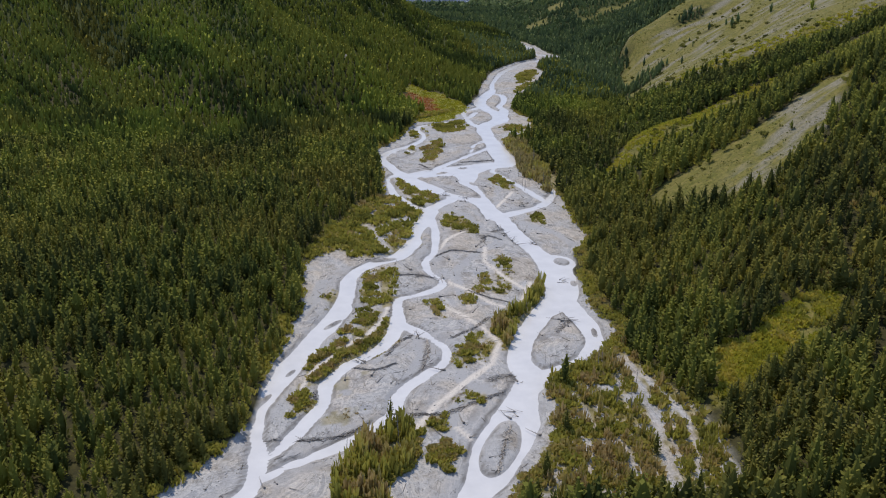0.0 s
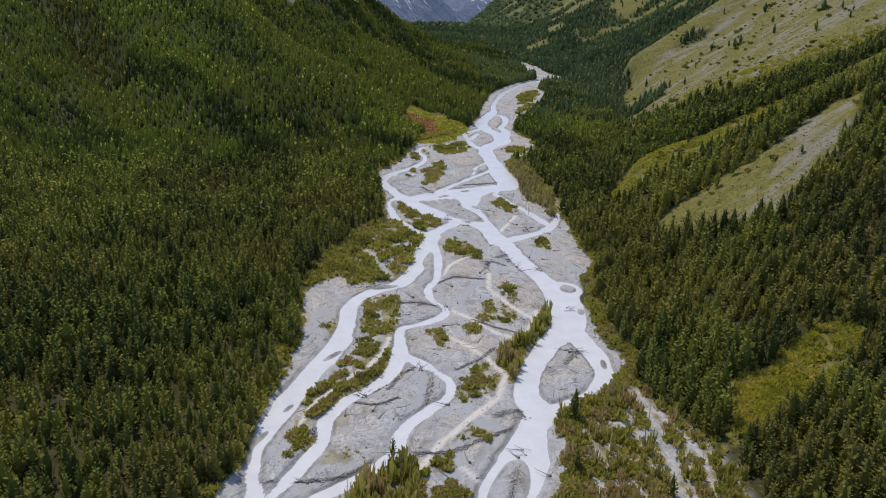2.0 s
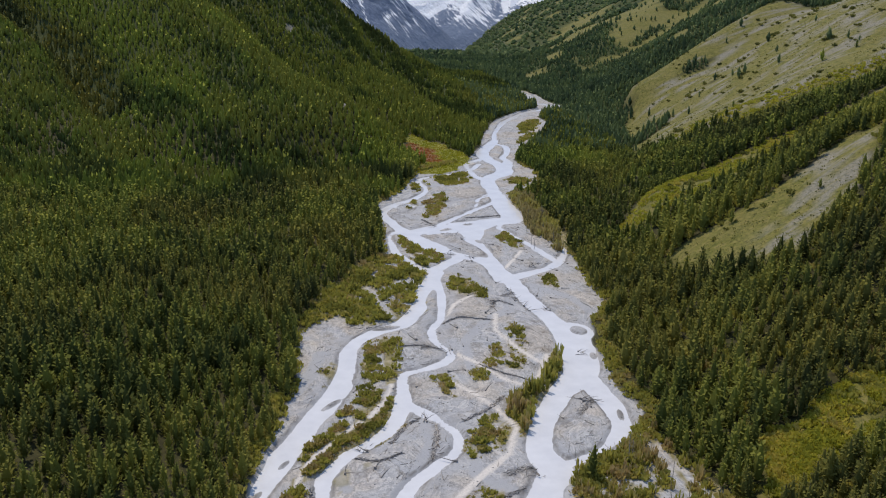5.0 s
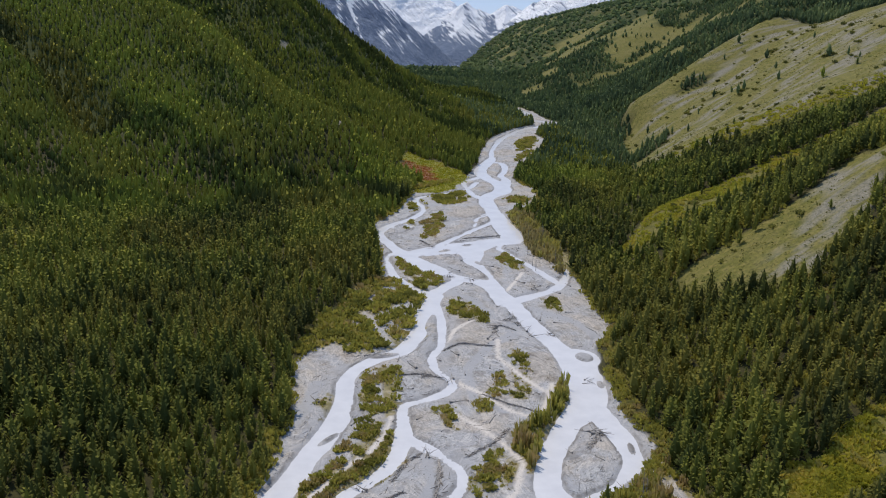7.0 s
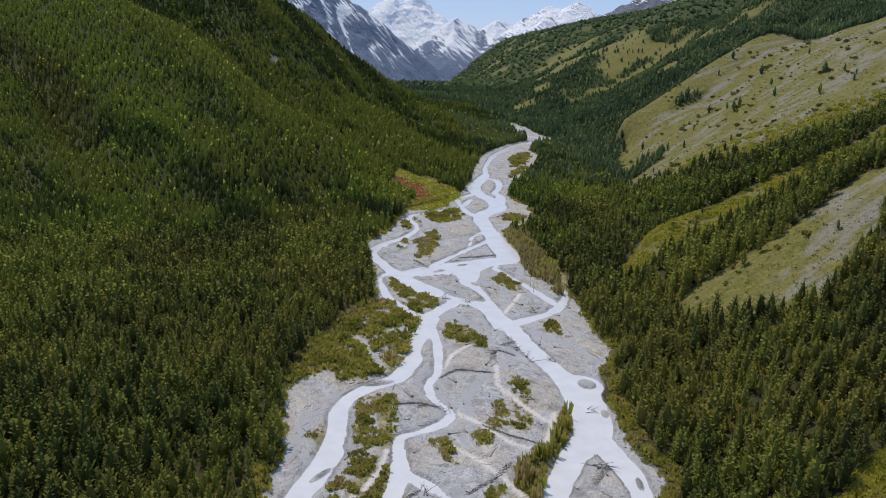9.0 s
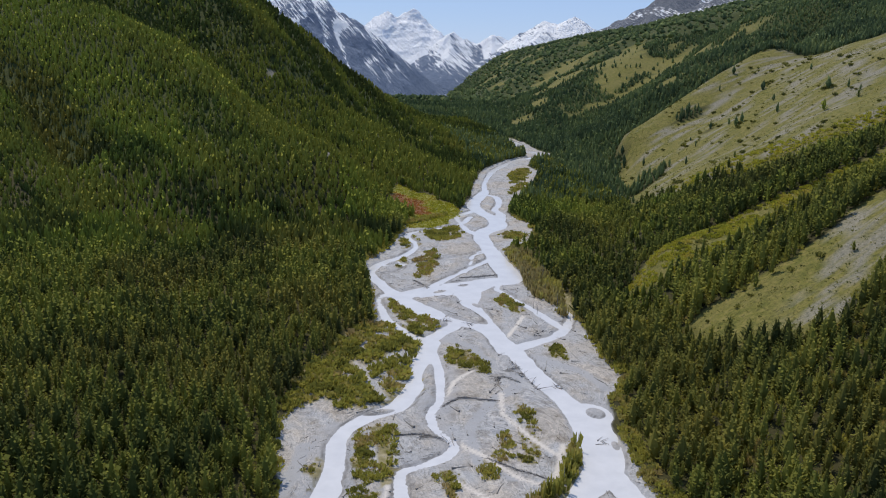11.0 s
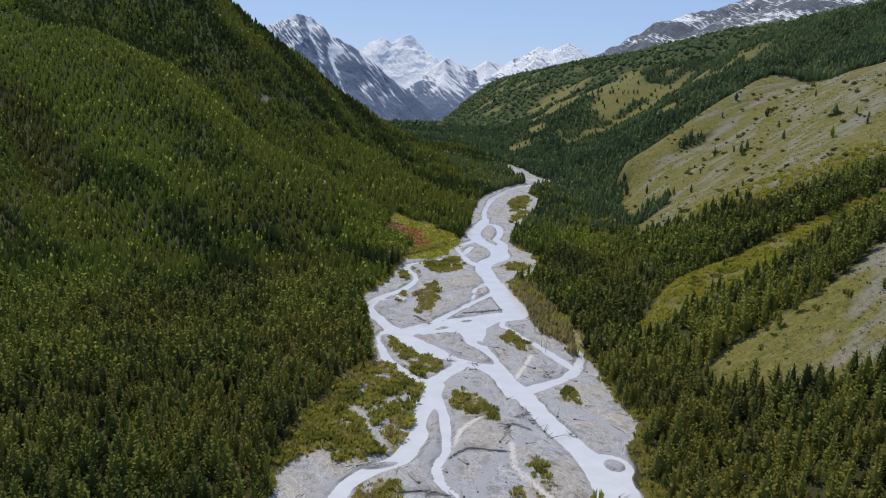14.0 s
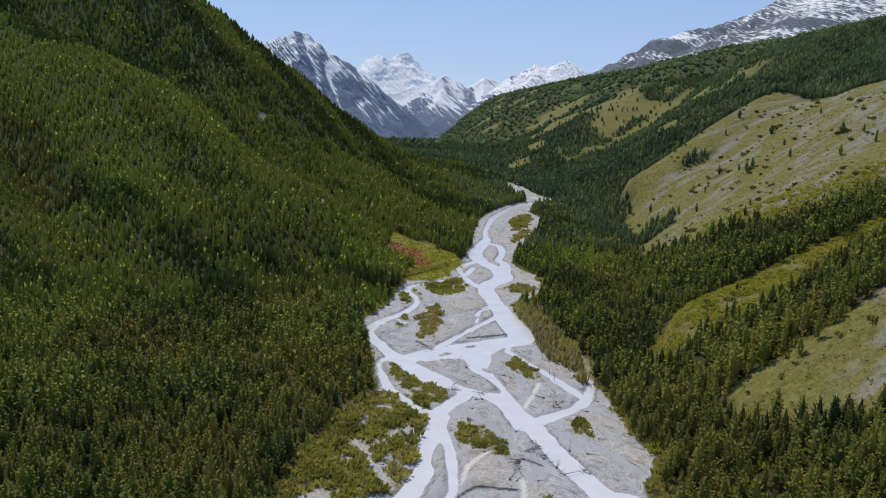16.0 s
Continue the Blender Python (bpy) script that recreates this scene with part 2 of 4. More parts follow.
# scrub patches on the bars and banks: outline, how dense
SCRUB = {
    "grove": ([(3, 196), (5, 215), (14, 229), (22, 238), (30, 230), (28, 218), (21, 204), (17, 195)], 1.0),
    "long_bar": ([(18, 360), (24, 375), (34, 376), (32, 339), (22, 322), (16, 311), (10, 311), (18, 328)], 1.0),
    "grass_bar": ([(-9, 263), (-6, 279), (4, 301), (16, 317), (31, 320), (30, 299), (19, 286), (6, 276), (-3, 266), (-8, 259)], 0.66),
    "grass_tip": ([(-12, 245), (-10, 257), (-5, 258), (-2, 254), (-8, 245)], 0.62),
    "moss": ([(-3, 238), (0, 244), (5, 246), (13, 248), (14, 241), (5, 238)], 0.28),
    "moss_tip": ([(3, 261), (8, 269), (15, 272), (11, 262), (4, 257)], 0.26),
    "sandy_bush": ([(35, 220), (39, 226), (42, 219), (39, 210), (35, 214)], 0.8),
    "litter_bank": ([(32, 239), (40, 241), (40, 232), (33, 232)], 0.5),
    "pole_wood": ([(69, 305), (75, 315), (87, 328), (100, 353), (103, 346), (95, 319), (83, 300), (72, 285), (69, 290)], 1.0),
    "wedge": ([(51, 287), (58, 295), (63, 303), (63, 294), (57, 282), (51, 269), (49, 274)], 0.95),
    "finger": ([(64, 297), (69, 303), (68, 287), (62, 276), (60, 285)], 0.95),
    "round_bush": ([(46, 335), (51, 339), (54, 331), (50, 319), (46, 317)], 1.0),
    "leaf": ([(62, 335), (67, 349), (78, 363), (79, 354), (70, 338), (64, 329)], 1.0),
    "dry_wedge": ([(82, 361), (89, 369), (89, 354), (83, 340), (79, 343)], 0.75),
    "dot": ([(88, 387), (92, 382), (90, 366), (86, 370)], 0.9),
    "crest_bush": ([(69, 453), (75, 455), (85, 432), (82, 424), (73, 426), (68, 439)], 1.0),
    "far_bush": ([(120, 453), (126, 457), (127, 444), (124, 435), (121, 440)], 1.0),
    "strip": ([(112, 531), (118, 538), (123, 516), (119, 505), (112, 517)], 1.0),
    "left_bush": ([(1, 347), (8, 351), (10, 334), (6, 328), (1, 331)], 0.6),
    "stick_bar": ([(49, 532), (56, 538), (61, 511), (72, 496), (72, 479), (60, 478), (54, 498), (48, 510)], 0.6),
    "upper_bank": ([(90, 699), (101, 709), (124, 719), (121, 692), (112, 674), (96, 671)], 0.95),
    "upper_dot": ([(63, 618), (69, 627), (70, 612), (62, 600)], 0.7),
    "upper_bar": ([(74, 615), (92, 645), (89, 611), (77, 579), (68, 575), (76, 596)], 0.66),
    "upper_edge": ([(71, 673), (82, 686), (84, 659), (71, 648)], 1.0),
    "upper_right": ([(150, 688), (164, 706), (172, 682), (161, 667), (152, 677)], 0.62),
    "far_bar": ([(212, 905), (236, 935), (255, 985), (258, 1015), (240, 1000), (222, 960)], 0.55),
    "far_bar_low": ([(196, 850), (222, 880), (232, 920), (214, 900)], 0.5),
    "small_bushes": ([(40, 251), (47, 253), (55, 252), (55, 249), (46, 248)], 0.55),
}
SHELF = [(-8, 396), (-3, 418), (9, 446), (23, 475), (45, 499), (64, 475), (64, 459), (52, 429), (48, 405), (35, 398), (22, 390), (11, 396)]
FAN = [(83, 258), (91, 268), (112, 283), (119, 292), (118, 273), (124, 251), (128, 230), (124, 189), (53, 193), (66, 211), (76, 225), (77, 243)]
BARE_WOOD = [(141, 630), (153, 640), (156, 605), (152, 572), (160, 548), (152, 505), (142, 499), (137, 534), (136, 568), (137, 601)]


def inside(x, y, outline, margin=30.0):
    """Metres inside a closed outline; negative outside, down to the margin."""
    a = np.array(outline, float)
    out = np.full(x.shape, -margin)
    sel = (x > a[:, 0].min() - margin) & (x < a[:, 0].max() + margin) & (y > a[:, 1].min() - margin) & (y < a[:, 1].max() + margin)
    if not sel.any():
        return out
    px, py = x[sel], y[sel]
    best, within = np.full(px.shape, margin), np.zeros(px.shape, bool)
    for (x0, y0), (x1, y1) in zip(a, np.roll(a, -1, 0)):
        dx, dy = x1 - x0, y1 - y0
        k = np.clip(((px - x0) * dx + (py - y0) * dy) / (dx * dx + dy * dy), 0, 1)
        best = np.minimum(best, np.hypot(px - x0 - k * dx, py - y0 - k * dy))
        if y0 != y1:
            within ^= ((y0 > py) != (y1 > py)) & (px < x0 + (py - y0) * dx / dy)
    out[sel] = np.where(within, best, -best)
    return out


def scrub_cover(x, y):
    """0 to 1: how much low scrub grows here."""
    w = 6.0 * (fbm(x / 4, y / 4, 21, 3) - 0.5)
    out = np.zeros(x.shape)
    for outline, dense in SCRUB.values():
        out = np.maximum(out, dense * smooth(-0.9, 0.7, inside(x, y, outline, 8) + w))
    # the shrubby shelf below the left-hand forest and the bank below the right-hand slope
    n = fbm(x / 9, y / 9, 31, 3)
    shelf = smooth(-1.5, 1.5, inside(x, y, SHELF, 12) + 2 * w)
    bank = smooth(-1.5, 1.5, inside(x, y, FAN, 12) + w)
    wood = smooth(-1.5, 1.0, inside(x, y, BARE_WOOD, 12) + w)
    return np.maximum.reduce([out, shelf * smooth(0.27, 0.42, n) * 0.95, bank * smooth(0.33, 0.47, n) * 0.95, wood])


def folds(d, x, y, lines):
    out = 0.0
    for path, amount, width, reach in lines:
        q = np.abs(signed(x, y, path)) / width
        out = out + amount * np.minimum(d / reach, 1.0) * np.exp(-q * q)
    return out


def left_rise(d, x, y):
    n = fbm(x / 150, y / 150, 41, 3) - 0.5
    back = smooth(-70, 70, signed(x, y, RAVINE[::-1]) * -1)
    h = 0.0016 * np.minimum(d, 170) ** 2 + (0.5 + 0.34 * back) * np.maximum(d - 170, 0) + 0.5 * back * np.maximum(d - 410, 0)
    h = h + 0.2 * np.minimum(d, 80) * smooth(690, 780, y) * smooth(1400, 1000, y)
    spur = fbm((0.85 * x + 0.53 * y) / 46, (0.85 * y - 0.53 * x) / 420, 43, 3) - 0.5
    return smooth(0, 30, d) * (h + folds(d, x, y, FOLDS_LEFT) + np.minimum(d * 0.16, 22) * n + np.minimum(d * 0.1, 20) * spur)


# dark lines of drifted branches and bark on the bars
WRACK = [([(28, 255), (36, 271), (41, 291), (41, 304)], 0.7), ([(-17, 231), (-2, 230), (7, 232), (16, 239)], 0.7), ([(11, 277), (19, 274), (27, 278)], 0.6), ([(56, 390), (66, 397), (80, 393)], 0.8), ([(34, 366), (45, 366), (55, 360)], 0.8), ([(52, 298), (63, 307), (70, 316)], 0.6), ([(30, 242), (41, 241), (52, 247), (66, 255)], 0.9), ([(68, 570), (76, 553), (77, 538)], 1.0), ([(98, 574), (113, 578), (126, 582)], 0.9), ([(60, 262), (70, 266), (73, 258)], 1.6), ([(92, 424), (100, 430), (102, 422)], 1.4), ([(84, 408), (88, 418), (95, 412)], 0.8), ([(66, 345), (76, 335), (88, 326)], 0.5), ([(96, 300), (104, 310), (110, 306)], 1.1), ([(24, 285), (30, 296), (36, 302)], 0.6), ([(52, 205), (58, 222), (62, 232)], 0.4)]
# treeless grass on the right-hand slope: outlines
GRASS = {
    "near_clearing": [(147, 262), (139, 240), (130, 229), (149, 231), (164, 244), (177, 250), (196, 263), (199, 273), (190, 279), (174, 275), (161, 265)],
    "stony_spur": [(182, 430), (195, 453), (215, 446), (248, 450), (268, 455), (297, 464), (310, 448), (286, 420), (263, 404), (248, 395), (222, 374), (200, 384), (186, 408)],
    "strip": [(172, 531), (205, 540), (253, 573), (310, 578), (372, 575), (480, 588), (480, 568), (365, 554), (341, 551), (286, 522), (262, 515), (233, 511), (200, 509)],
    "great_slope": [(283, 770), (305, 830), (330, 900), (352, 960), (374, 1022), (400, 1046), (460, 1068), (530, 1096), (595, 1118), (630, 1076), (660, 1020), (730, 1036), (820, 1010), (820, 760), (600, 692), (480, 684), (430, 691), (365, 714), (318, 742)],
    "far_band": [(605, 1780), (809, 2154), (842, 2111), (750, 1884), (783, 1795), (666, 1717), (605, 1648), (570, 1643)],
    "far_band_low": [(700, 1714), (800, 1834), (775, 1589), (757, 1542), (643, 1465), (608, 1625), (586, 1627)],
    "far_streak": [(596, 2268), (692, 2417), (791, 2550), (761, 2227), (662, 2100), (569, 2089)],
    "far_glade": [(534, 1325), (608, 1353), (636, 1360), (543, 1308)],
    "far_patch": [(457, 1744), (485, 1712), (463, 1631), (442, 1666)],
    "far_knoll": [(343, 1457), (401, 1633), (426, 1621), (418, 1563), (348, 1440)],
    "floor_glade": [(276, 1034), (300, 1024), (288, 996), (267, 1003)],
}
# trees that stand on the grass of the great slope, and bare rock on the wooded hillside
COPSES = [[(296, 832), (343, 892), (372, 880), (350, 842)], [(418, 995), (440, 1012), (470, 1012), (455, 994)], [(424, 918), (436, 936), (446, 930), (434, 912)]]
OUTCROPS = [(24, 823, 7), (-36, 1130, 7)]
HEATH = [(67, 785), (92, 875), (121, 839), (138, 774), (120, 731), (104, 718), (84, 710), (89, 757)]
HEATH_RED = [(67, 785), (87, 839), (102, 813), (107, 752), (92, 757)]
# dry gravel rills on the scrubby banks
RILLS = [([(113, 282), (115, 271), (115, 252), (112, 233), (108, 216), (105, 201), (102, 188)], 1.5), ([(116, 273), (119, 255), (122, 241), (122, 227), (118, 211), (113, 197), (110, 188)], 1.2), ([(95, 219), (95, 209), (94, 199)], 1.0), ([(122, 241), (112, 212), (105, 192)], 0.7), ([(87, 254), (89, 240), (89, 227)], 0.9), ([(73, 219), (71, 203), (68, 194)], 1.1), ([(82, 235), (84, 215), (80, 200)], 0.7), ([(24, 440), (29, 416), (34, 399)], 1.6), ([(27, 454), (31, 469), (36, 475)], 1.3), ([(22, 465), (35, 479)], 1.3), ([(41, 449), (37, 439), (29, 435)], 1.2), ([(36, 424), (42, 412)], 1.0), ([(-6, 392), (9, 396)], 3.0)]


def strokes(x, y, lines, wobble):
    """How far inside the nearest stroke, in units of its half width: 1 on its line, 0 on its edge."""
    out = np.full(x.shape, -9.0)
    for path, half in lines:
        a = np.array(path)
        sel = (x > a[:, 0].min() - 3 * half) & (x < a[:, 0].max() + 3 * half) & (y > a[:, 1].min() - 3 * half) & (y < a[:, 1].max() + 3 * half)
        if sel.any():
            out[sel] = np.maximum(out[sel], 1 - np.abs(signed(x[sel], y[sel], path)) / half)
    return out + wobble


def right_rise(d, x, y):
    n = fbm(x / 190, y / 190, 61, 3) - 0.5
    cap = np.interp(y, [600, 1200, 1800, 2500, 3200, 4500], [620, 520, 400, 330, 240, 120])
    steep = np.interp(y, [240, 300, 430, 560, 700, 900, 1100, 1500, 2000, 2600], [0.28, 0.42, 0.70, 0.52, 0.58, 0.64, 0.54, 0.52, 0.48, 0.48])
    h = cap * (1 - np.exp(-steep * d / cap)) + 0.09 * np.maximum(d - 320, 0)
    return smooth(0, 25, d) * (h + folds(d, x, y, FOLDS_RIGHT) + np.minimum(d * 0.15, 34) * n)


def land(x, y):
    """Level of the dry land without the channels, the two foot distances."""
    dl, dr = -signed(x, y, LEFT_FOOT), signed(x, y, RIGHT_FOOT)
    z = base(y) + 0.9 * (fbm(x / 25, y / 25, 3, 3) - 0.5)
    # the floor dips out of sight past the forest, towards the mountains' feet
    z = z - 0.068 * np.maximum(y - 2100, 0) * smooth(360, -40, dr)
    z = z + left_rise(np.maximum(dl, 0), x, y) + right_rise(np.maximum(dr, 0), x, y)
    return z, dl, dr


def on_bed(x, y):
    """Metres inside the gravel bed, between the two banks."""
    w = 5 * (fbm(x / 14, y / 14, 11, 3) - 0.5)
    return np.minimum(signed(x, y, BANK_LEFT), -signed(x, y, BANK_RIGHT)) + w


def ground_level(x, y):
    z, dl, dr = land(x, y)
    bed = on_bed(x, y)
    ch = channel_depth(x, y)
    z = z + smooth(3, -3, bed) * 1.2 - smooth(-1.5, 1.5, ch) * 1.1 + 0.35 * smooth(-1.0, -8, ch) * smooth(0, 6, bed)
    return z


WATER_DROP = 0.62


# ---- materials ----
def material(name, rough=0.9):
    m = bpy.data.materials.new(name)
    m.use_nodes = True
    nt = m.node_tree
    b = nt.nodes["Principled BSDF"]
    b.inputs["Roughness"].default_value = rough
    b.inputs["Specular IOR Level"].default_value = 0.25
    return m, nt, b


def node(nt, kind, **values):
    n = nt.nodes.new(kind)
    for k, v in values.items():
        n.inputs[k.replace("_", " ")].default_value = v
    return n


def noise_tex(nt, scale, detail=4, rough=0.6, vec=None):
    if vec is None:
        vec = nt.nodes.new("ShaderNodeTexCoord").outputs["Object"]
    n = node(nt, "ShaderNodeTexNoise", Scale=scale, Detail=detail, Roughness=rough)
    nt.links.new(vec, n.inputs["Vector"])
    return n.outputs["Fac"]


def ramp(nt, fac, stops):
    r = nt.nodes.new("ShaderNodeValToRGB")
    while len(r.color_ramp.elements) < len(stops):
        r.color_ramp.elements.new(0.5)
    for e, (p, c) in zip(r.color_ramp.elements, stops):
        e.position, e.color = p, (*c, 1)
    nt.links.new(fac, r.inputs["Fac"])
    return r.outputs["Color"]


def mix(nt, fac, a, b, mode="MIX"):
    m = nt.nodes.new("ShaderNodeMix")
    m.data_type, m.blend_type = "RGBA", mode
    for k, v in ((0, fac), (6, a), (7, b)):
        if isinstance(v, (int, float)):
            m.inputs[k].default_value = v
        elif isinstance(v, tuple):
            m.inputs[k].default_value = (*v, 1)
        else:
            nt.links.new(v, m.inputs[k])
    return m.outputs[2]


def attr(nt, name):
    a = nt.nodes.new("ShaderNodeAttribute")
    a.attribute_name = name
    return a.outputs["Fac"]


def calc(nt, op, a, b=0.0):
    m = nt.nodes.new("ShaderNodeMath")
    m.operation = op
    for k, v in ((0, a), (1, b)):
        if isinstance(v, (int, float)):
            m.inputs[k].default_value = v
        else:
            nt.links.new(v, m.inputs[k])
    return m.outputs[0]


def bump(nt, b, height, strength=0.5, dist=0.3):
    n = node(nt, "ShaderNodeBump", Strength=strength, Distance=dist)
    nt.links.new(height, n.inputs["Height"])
    nt.links.new(n.outputs["Normal"], b.inputs["Normal"])


def ground_material():
    m, nt, b = material("valley_ground", 0.95)
    fine, mid, big = noise_tex(nt, 1.6, 6, 0.7), noise_tex(nt, 0.22, 5), noise_tex(nt, 0.03, 4)
    co = nt.nodes.new("ShaderNodeMapping")
    nt.links.new(nt.nodes.new("ShaderNodeTexCoord").outputs["Object"], co.inputs["Vector"])
    co.inputs["Scale"].default_value = (1.0, 0.5, 1.0)
    co.inputs["Rotation"].default_value = (0, 0, 0.3)
    band = node(nt, "ShaderNodeTexNoise", Scale=0.045, Detail=8, Roughness=0.62, Distortion=1.8)
    nt.links.new(co.outputs[0], band.inputs["Vector"])
    flow = ramp(nt, band.outputs["Fac"], [(0.30, (0.44, 0.45, 0.47)), (0.385, (0.33, 0.34, 0.36)), (0.395, (0.50, 0.50, 0.505)), (0.455, (0.40, 0.41, 0.425)), (0.465, (0.25, 0.245, 0.24)), (0.475, (0.50, 0.50, 0.50)), (0.535, (0.38, 0.385, 0.395)), (0.55, (0.57, 0.56, 0.55)), (0.60, (0.34, 0.345, 0.36)), (0.68, (0.52, 0.52, 0.52))])
    pebble = ramp(nt, fine, [(0.32, (0.62, 0.62, 0.62)), (0.5, (0.98, 0.98, 0.98)), (0.7, (1.2, 1.19, 1.17))])
    gravel = mix(nt, 0.7, flow, pebble, "MULTIPLY")
    patch = ramp(nt, noise_tex(nt, 0.5, 8, 0.75), [(0.37, (0.50, 0.50, 0.50)), (0.43, (0.86, 0.865, 0.87)), (0.56, (0.95, 0.955, 0.96)), (0.64, (1.03, 1.03, 1.02))])
    gravel = mix(nt, 0.8, gravel, patch, "MULTIPLY")
    sand = noise_tex(nt, 0.035, 5)
    gravel = mix(nt, ramp(nt, sand, [(0.45, (0, 0, 0)), (0.58, (1, 1, 1))]), mix(nt, 1.0, gravel, (0.78, 0.79, 0.81), "MULTIPLY"), mix(nt, 1.0, gravel, (0.80, 0.75, 0.69), "MULTIPLY"))
    gravel = mix(nt, ramp(nt, noise_tex(nt, 0.11, 8, 0.7), [(0.40, (0.75, 0.75, 0.75)), (0.47, (0, 0, 0))]), gravel, mix(nt, 1.0, gravel, (0.66, 0.63, 0.59), "MULTIPLY"))
    damp = mix(nt, attr(nt, "damp"), gravel, (0.29, 0.30, 0.32))
    edge = mix(nt, attr(nt, "edge"), damp, (0.12, 0.115, 0.11))
    turf = ramp(nt, mid, [(0.3, (0.10, 0.092, 0.035)), (0.5, (0.19, 0.168, 0.085)), (0.7, (0.30, 0.265, 0.18))])
    duff = ramp(nt, noise_tex(nt, 0.35, 6, 0.7), [(0.36, (0.022, 0.022, 0.008)), (0.64, (0.050, 0.047, 0.016))])
    lush = ramp(nt, noise_tex(nt, 0.35, 6, 0.7), [(0.36, (0.016, 0.024, 0.006)), (0.5, (0.032, 0.044, 0.009)), (0.64, (0.055, 0.068, 0.014))])
    duff = mix(nt, attr(nt, "lush"), duff, lush)
    steppe = ramp(nt, mid, [(0.3, (0.072, 0.080, 0.015)), (0.5, (0.122, 0.117, 0.026)), (0.7, (0.175, 0.152, 0.050))])
    steppe = mix(nt, ramp(nt, big, [(0.42, (0, 0, 0)), (0.6, (0.4, 0.4, 0.4))]), steppe, (0.15, 0.132, 0.045))
    tuft = ramp(nt, noise_tex(nt, 0.6, 8, 0.75), [(0.38, (0.35, 0.37, 0.30)), (0.46, (0.85, 0.86, 0.82)), (0.6, (1.15, 1.12, 1.05))])
    steppe = mix(nt, 0.85, steppe, tuft, "MULTIPLY")
    scree = ramp(nt, fine, [(0.3, (0.10, 0.10, 0.095)), (0.5, (0.20, 0.19, 0.175)), (0.7, (0.30, 0.285, 0.26))])
    red = ramp(nt, mid, [(0.35, (0.12, 0.13, 0.022)), (0.6, (0.20, 0.19, 0.035))])
    c = mix(nt, attr(nt, "gravel"), duff, edge)
    c = mix(nt, attr(nt, "turf"), c, turf)
    c = mix(nt, attr(nt, "sand"), c, mix(nt, 0.6, (0.52, 0.49, 0.46), pebble, "MULTIPLY"))
    c = mix(nt, attr(nt, "steppe"), c, mix(nt, calc(nt, "MULTIPLY", attr(nt, "stony"), 1.0), steppe, mix(nt, 0.7, scree, tuft, "MULTIPLY")))
    red = mix(nt, attr(nt, "rust"), red, (0.17, 0.075, 0.04))
    c = mix(nt, attr(nt, "heath"), c, red)
    nt.links.new(c, b.inputs["Base Color"])
    bump(nt, b, fine, 0.6, 0.25)
    return m


def water_material():
    m, nt, b = material("milky_glacier_water", 0.22)
    n = noise_tex(nt, 0.12, 4)
    c = ramp(nt, n, [(0.3, (0.47, 0.48, 0.51)), (0.7, (0.53, 0.54, 0.567))])
    nt.links.new(c, b.inputs["Base Color"])
    b.inputs["Specular IOR Level"].default_value = 0.4
    bump(nt, b, noise_tex(nt, 0.9, 3), 0.15, 0.2)
    return m


def foliage_material(name, dark, light, warm, through_=0.4, fresh=None):
    m, nt, b = material(name, 0.8)
    t = attr(nt, "tint")
    c = ramp(nt, t, [(0.0, dark), (0.55, light), (1.0, warm)])
    if fresh:
        c = mix(nt, attr(nt, "fresh"), c, ramp(nt, t, [(0.0, fresh[0]), (0.55, fresh[1]), (1.0, fresh[2])]))
    n = noise_tex(nt, 0.7, 3)
    c = mix(nt, ramp(nt, n, [(0.35, (0, 0, 0)), (0.65, (0.4, 0.4, 0.4))]), c, mix(nt, 0.5, c, light))
    nt.links.new(c, b.inputs["Base Color"])
    b.inputs["Specular IOR Level"].default_value = 0.06
    leaf = nt.nodes.new("ShaderNodeBsdfTranslucent")
    nt.links.new(c, leaf.inputs["Color"])
    both = nt.nodes.new("ShaderNodeMixShader")
    both.inputs[0].default_value = through_
    nt.links.new(b.outputs[0], both.inputs[1])
    nt.links.new(leaf.outputs[0], both.inputs[2])
    nt.links.new(both.outputs[0], nt.nodes["Material Output"].inputs["Surface"])
    return m


def bark_material(name, a, c):
    m, nt, b = material(name, 0.9)
    n = noise_tex(nt, 3.0, 4)
    nt.links.new(ramp(nt, n, [(0.3, a), (0.7, c)]), b.inputs["Base Color"])
    return m


def mountain_material(name, dark, light):
    m, nt, b = material(name, 0.9)
    fine = noise_tex(nt, 0.06, 8, 0.7)
    rock = ramp(nt, fine, [(0.3, dark), (0.7, light)])
    co = nt.nodes.new("ShaderNodeMapping")
    nt.links.new(nt.nodes.new("ShaderNodeTexCoord").outputs["Object"], co.inputs["Vector"])
    co.vector_type = "TEXTURE"
    co.inputs["Rotation"].default_value = (0, radians(-40), 0)
    co.inputs["Scale"].default_value = (6, 60, 130)
    rib = node(nt, "ShaderNodeTexNoise", Scale=1.0, Detail=6, Roughness=0.65, Distortion=0.6)
    nt.links.new(co.outputs[0], rib.inputs["Vector"])
    s = calc(nt, "ADD", attr(nt, "snow"), calc(nt, "MULTIPLY", calc(nt, "SUBTRACT", rib.outputs["Fac"], 0.5), 1.5))
    c = mix(nt, ramp(nt, s, [(0.49, (0, 0, 0)), (0.55, (1, 1, 1))]), rock, (0.90, 0.93, 0.97))
    nt.links.new(c, b.inputs["Base Color"])
    bump(nt, b, calc(nt, "ADD", rib.outputs["Fac"], fine), 1.0, 14.0)
    return m


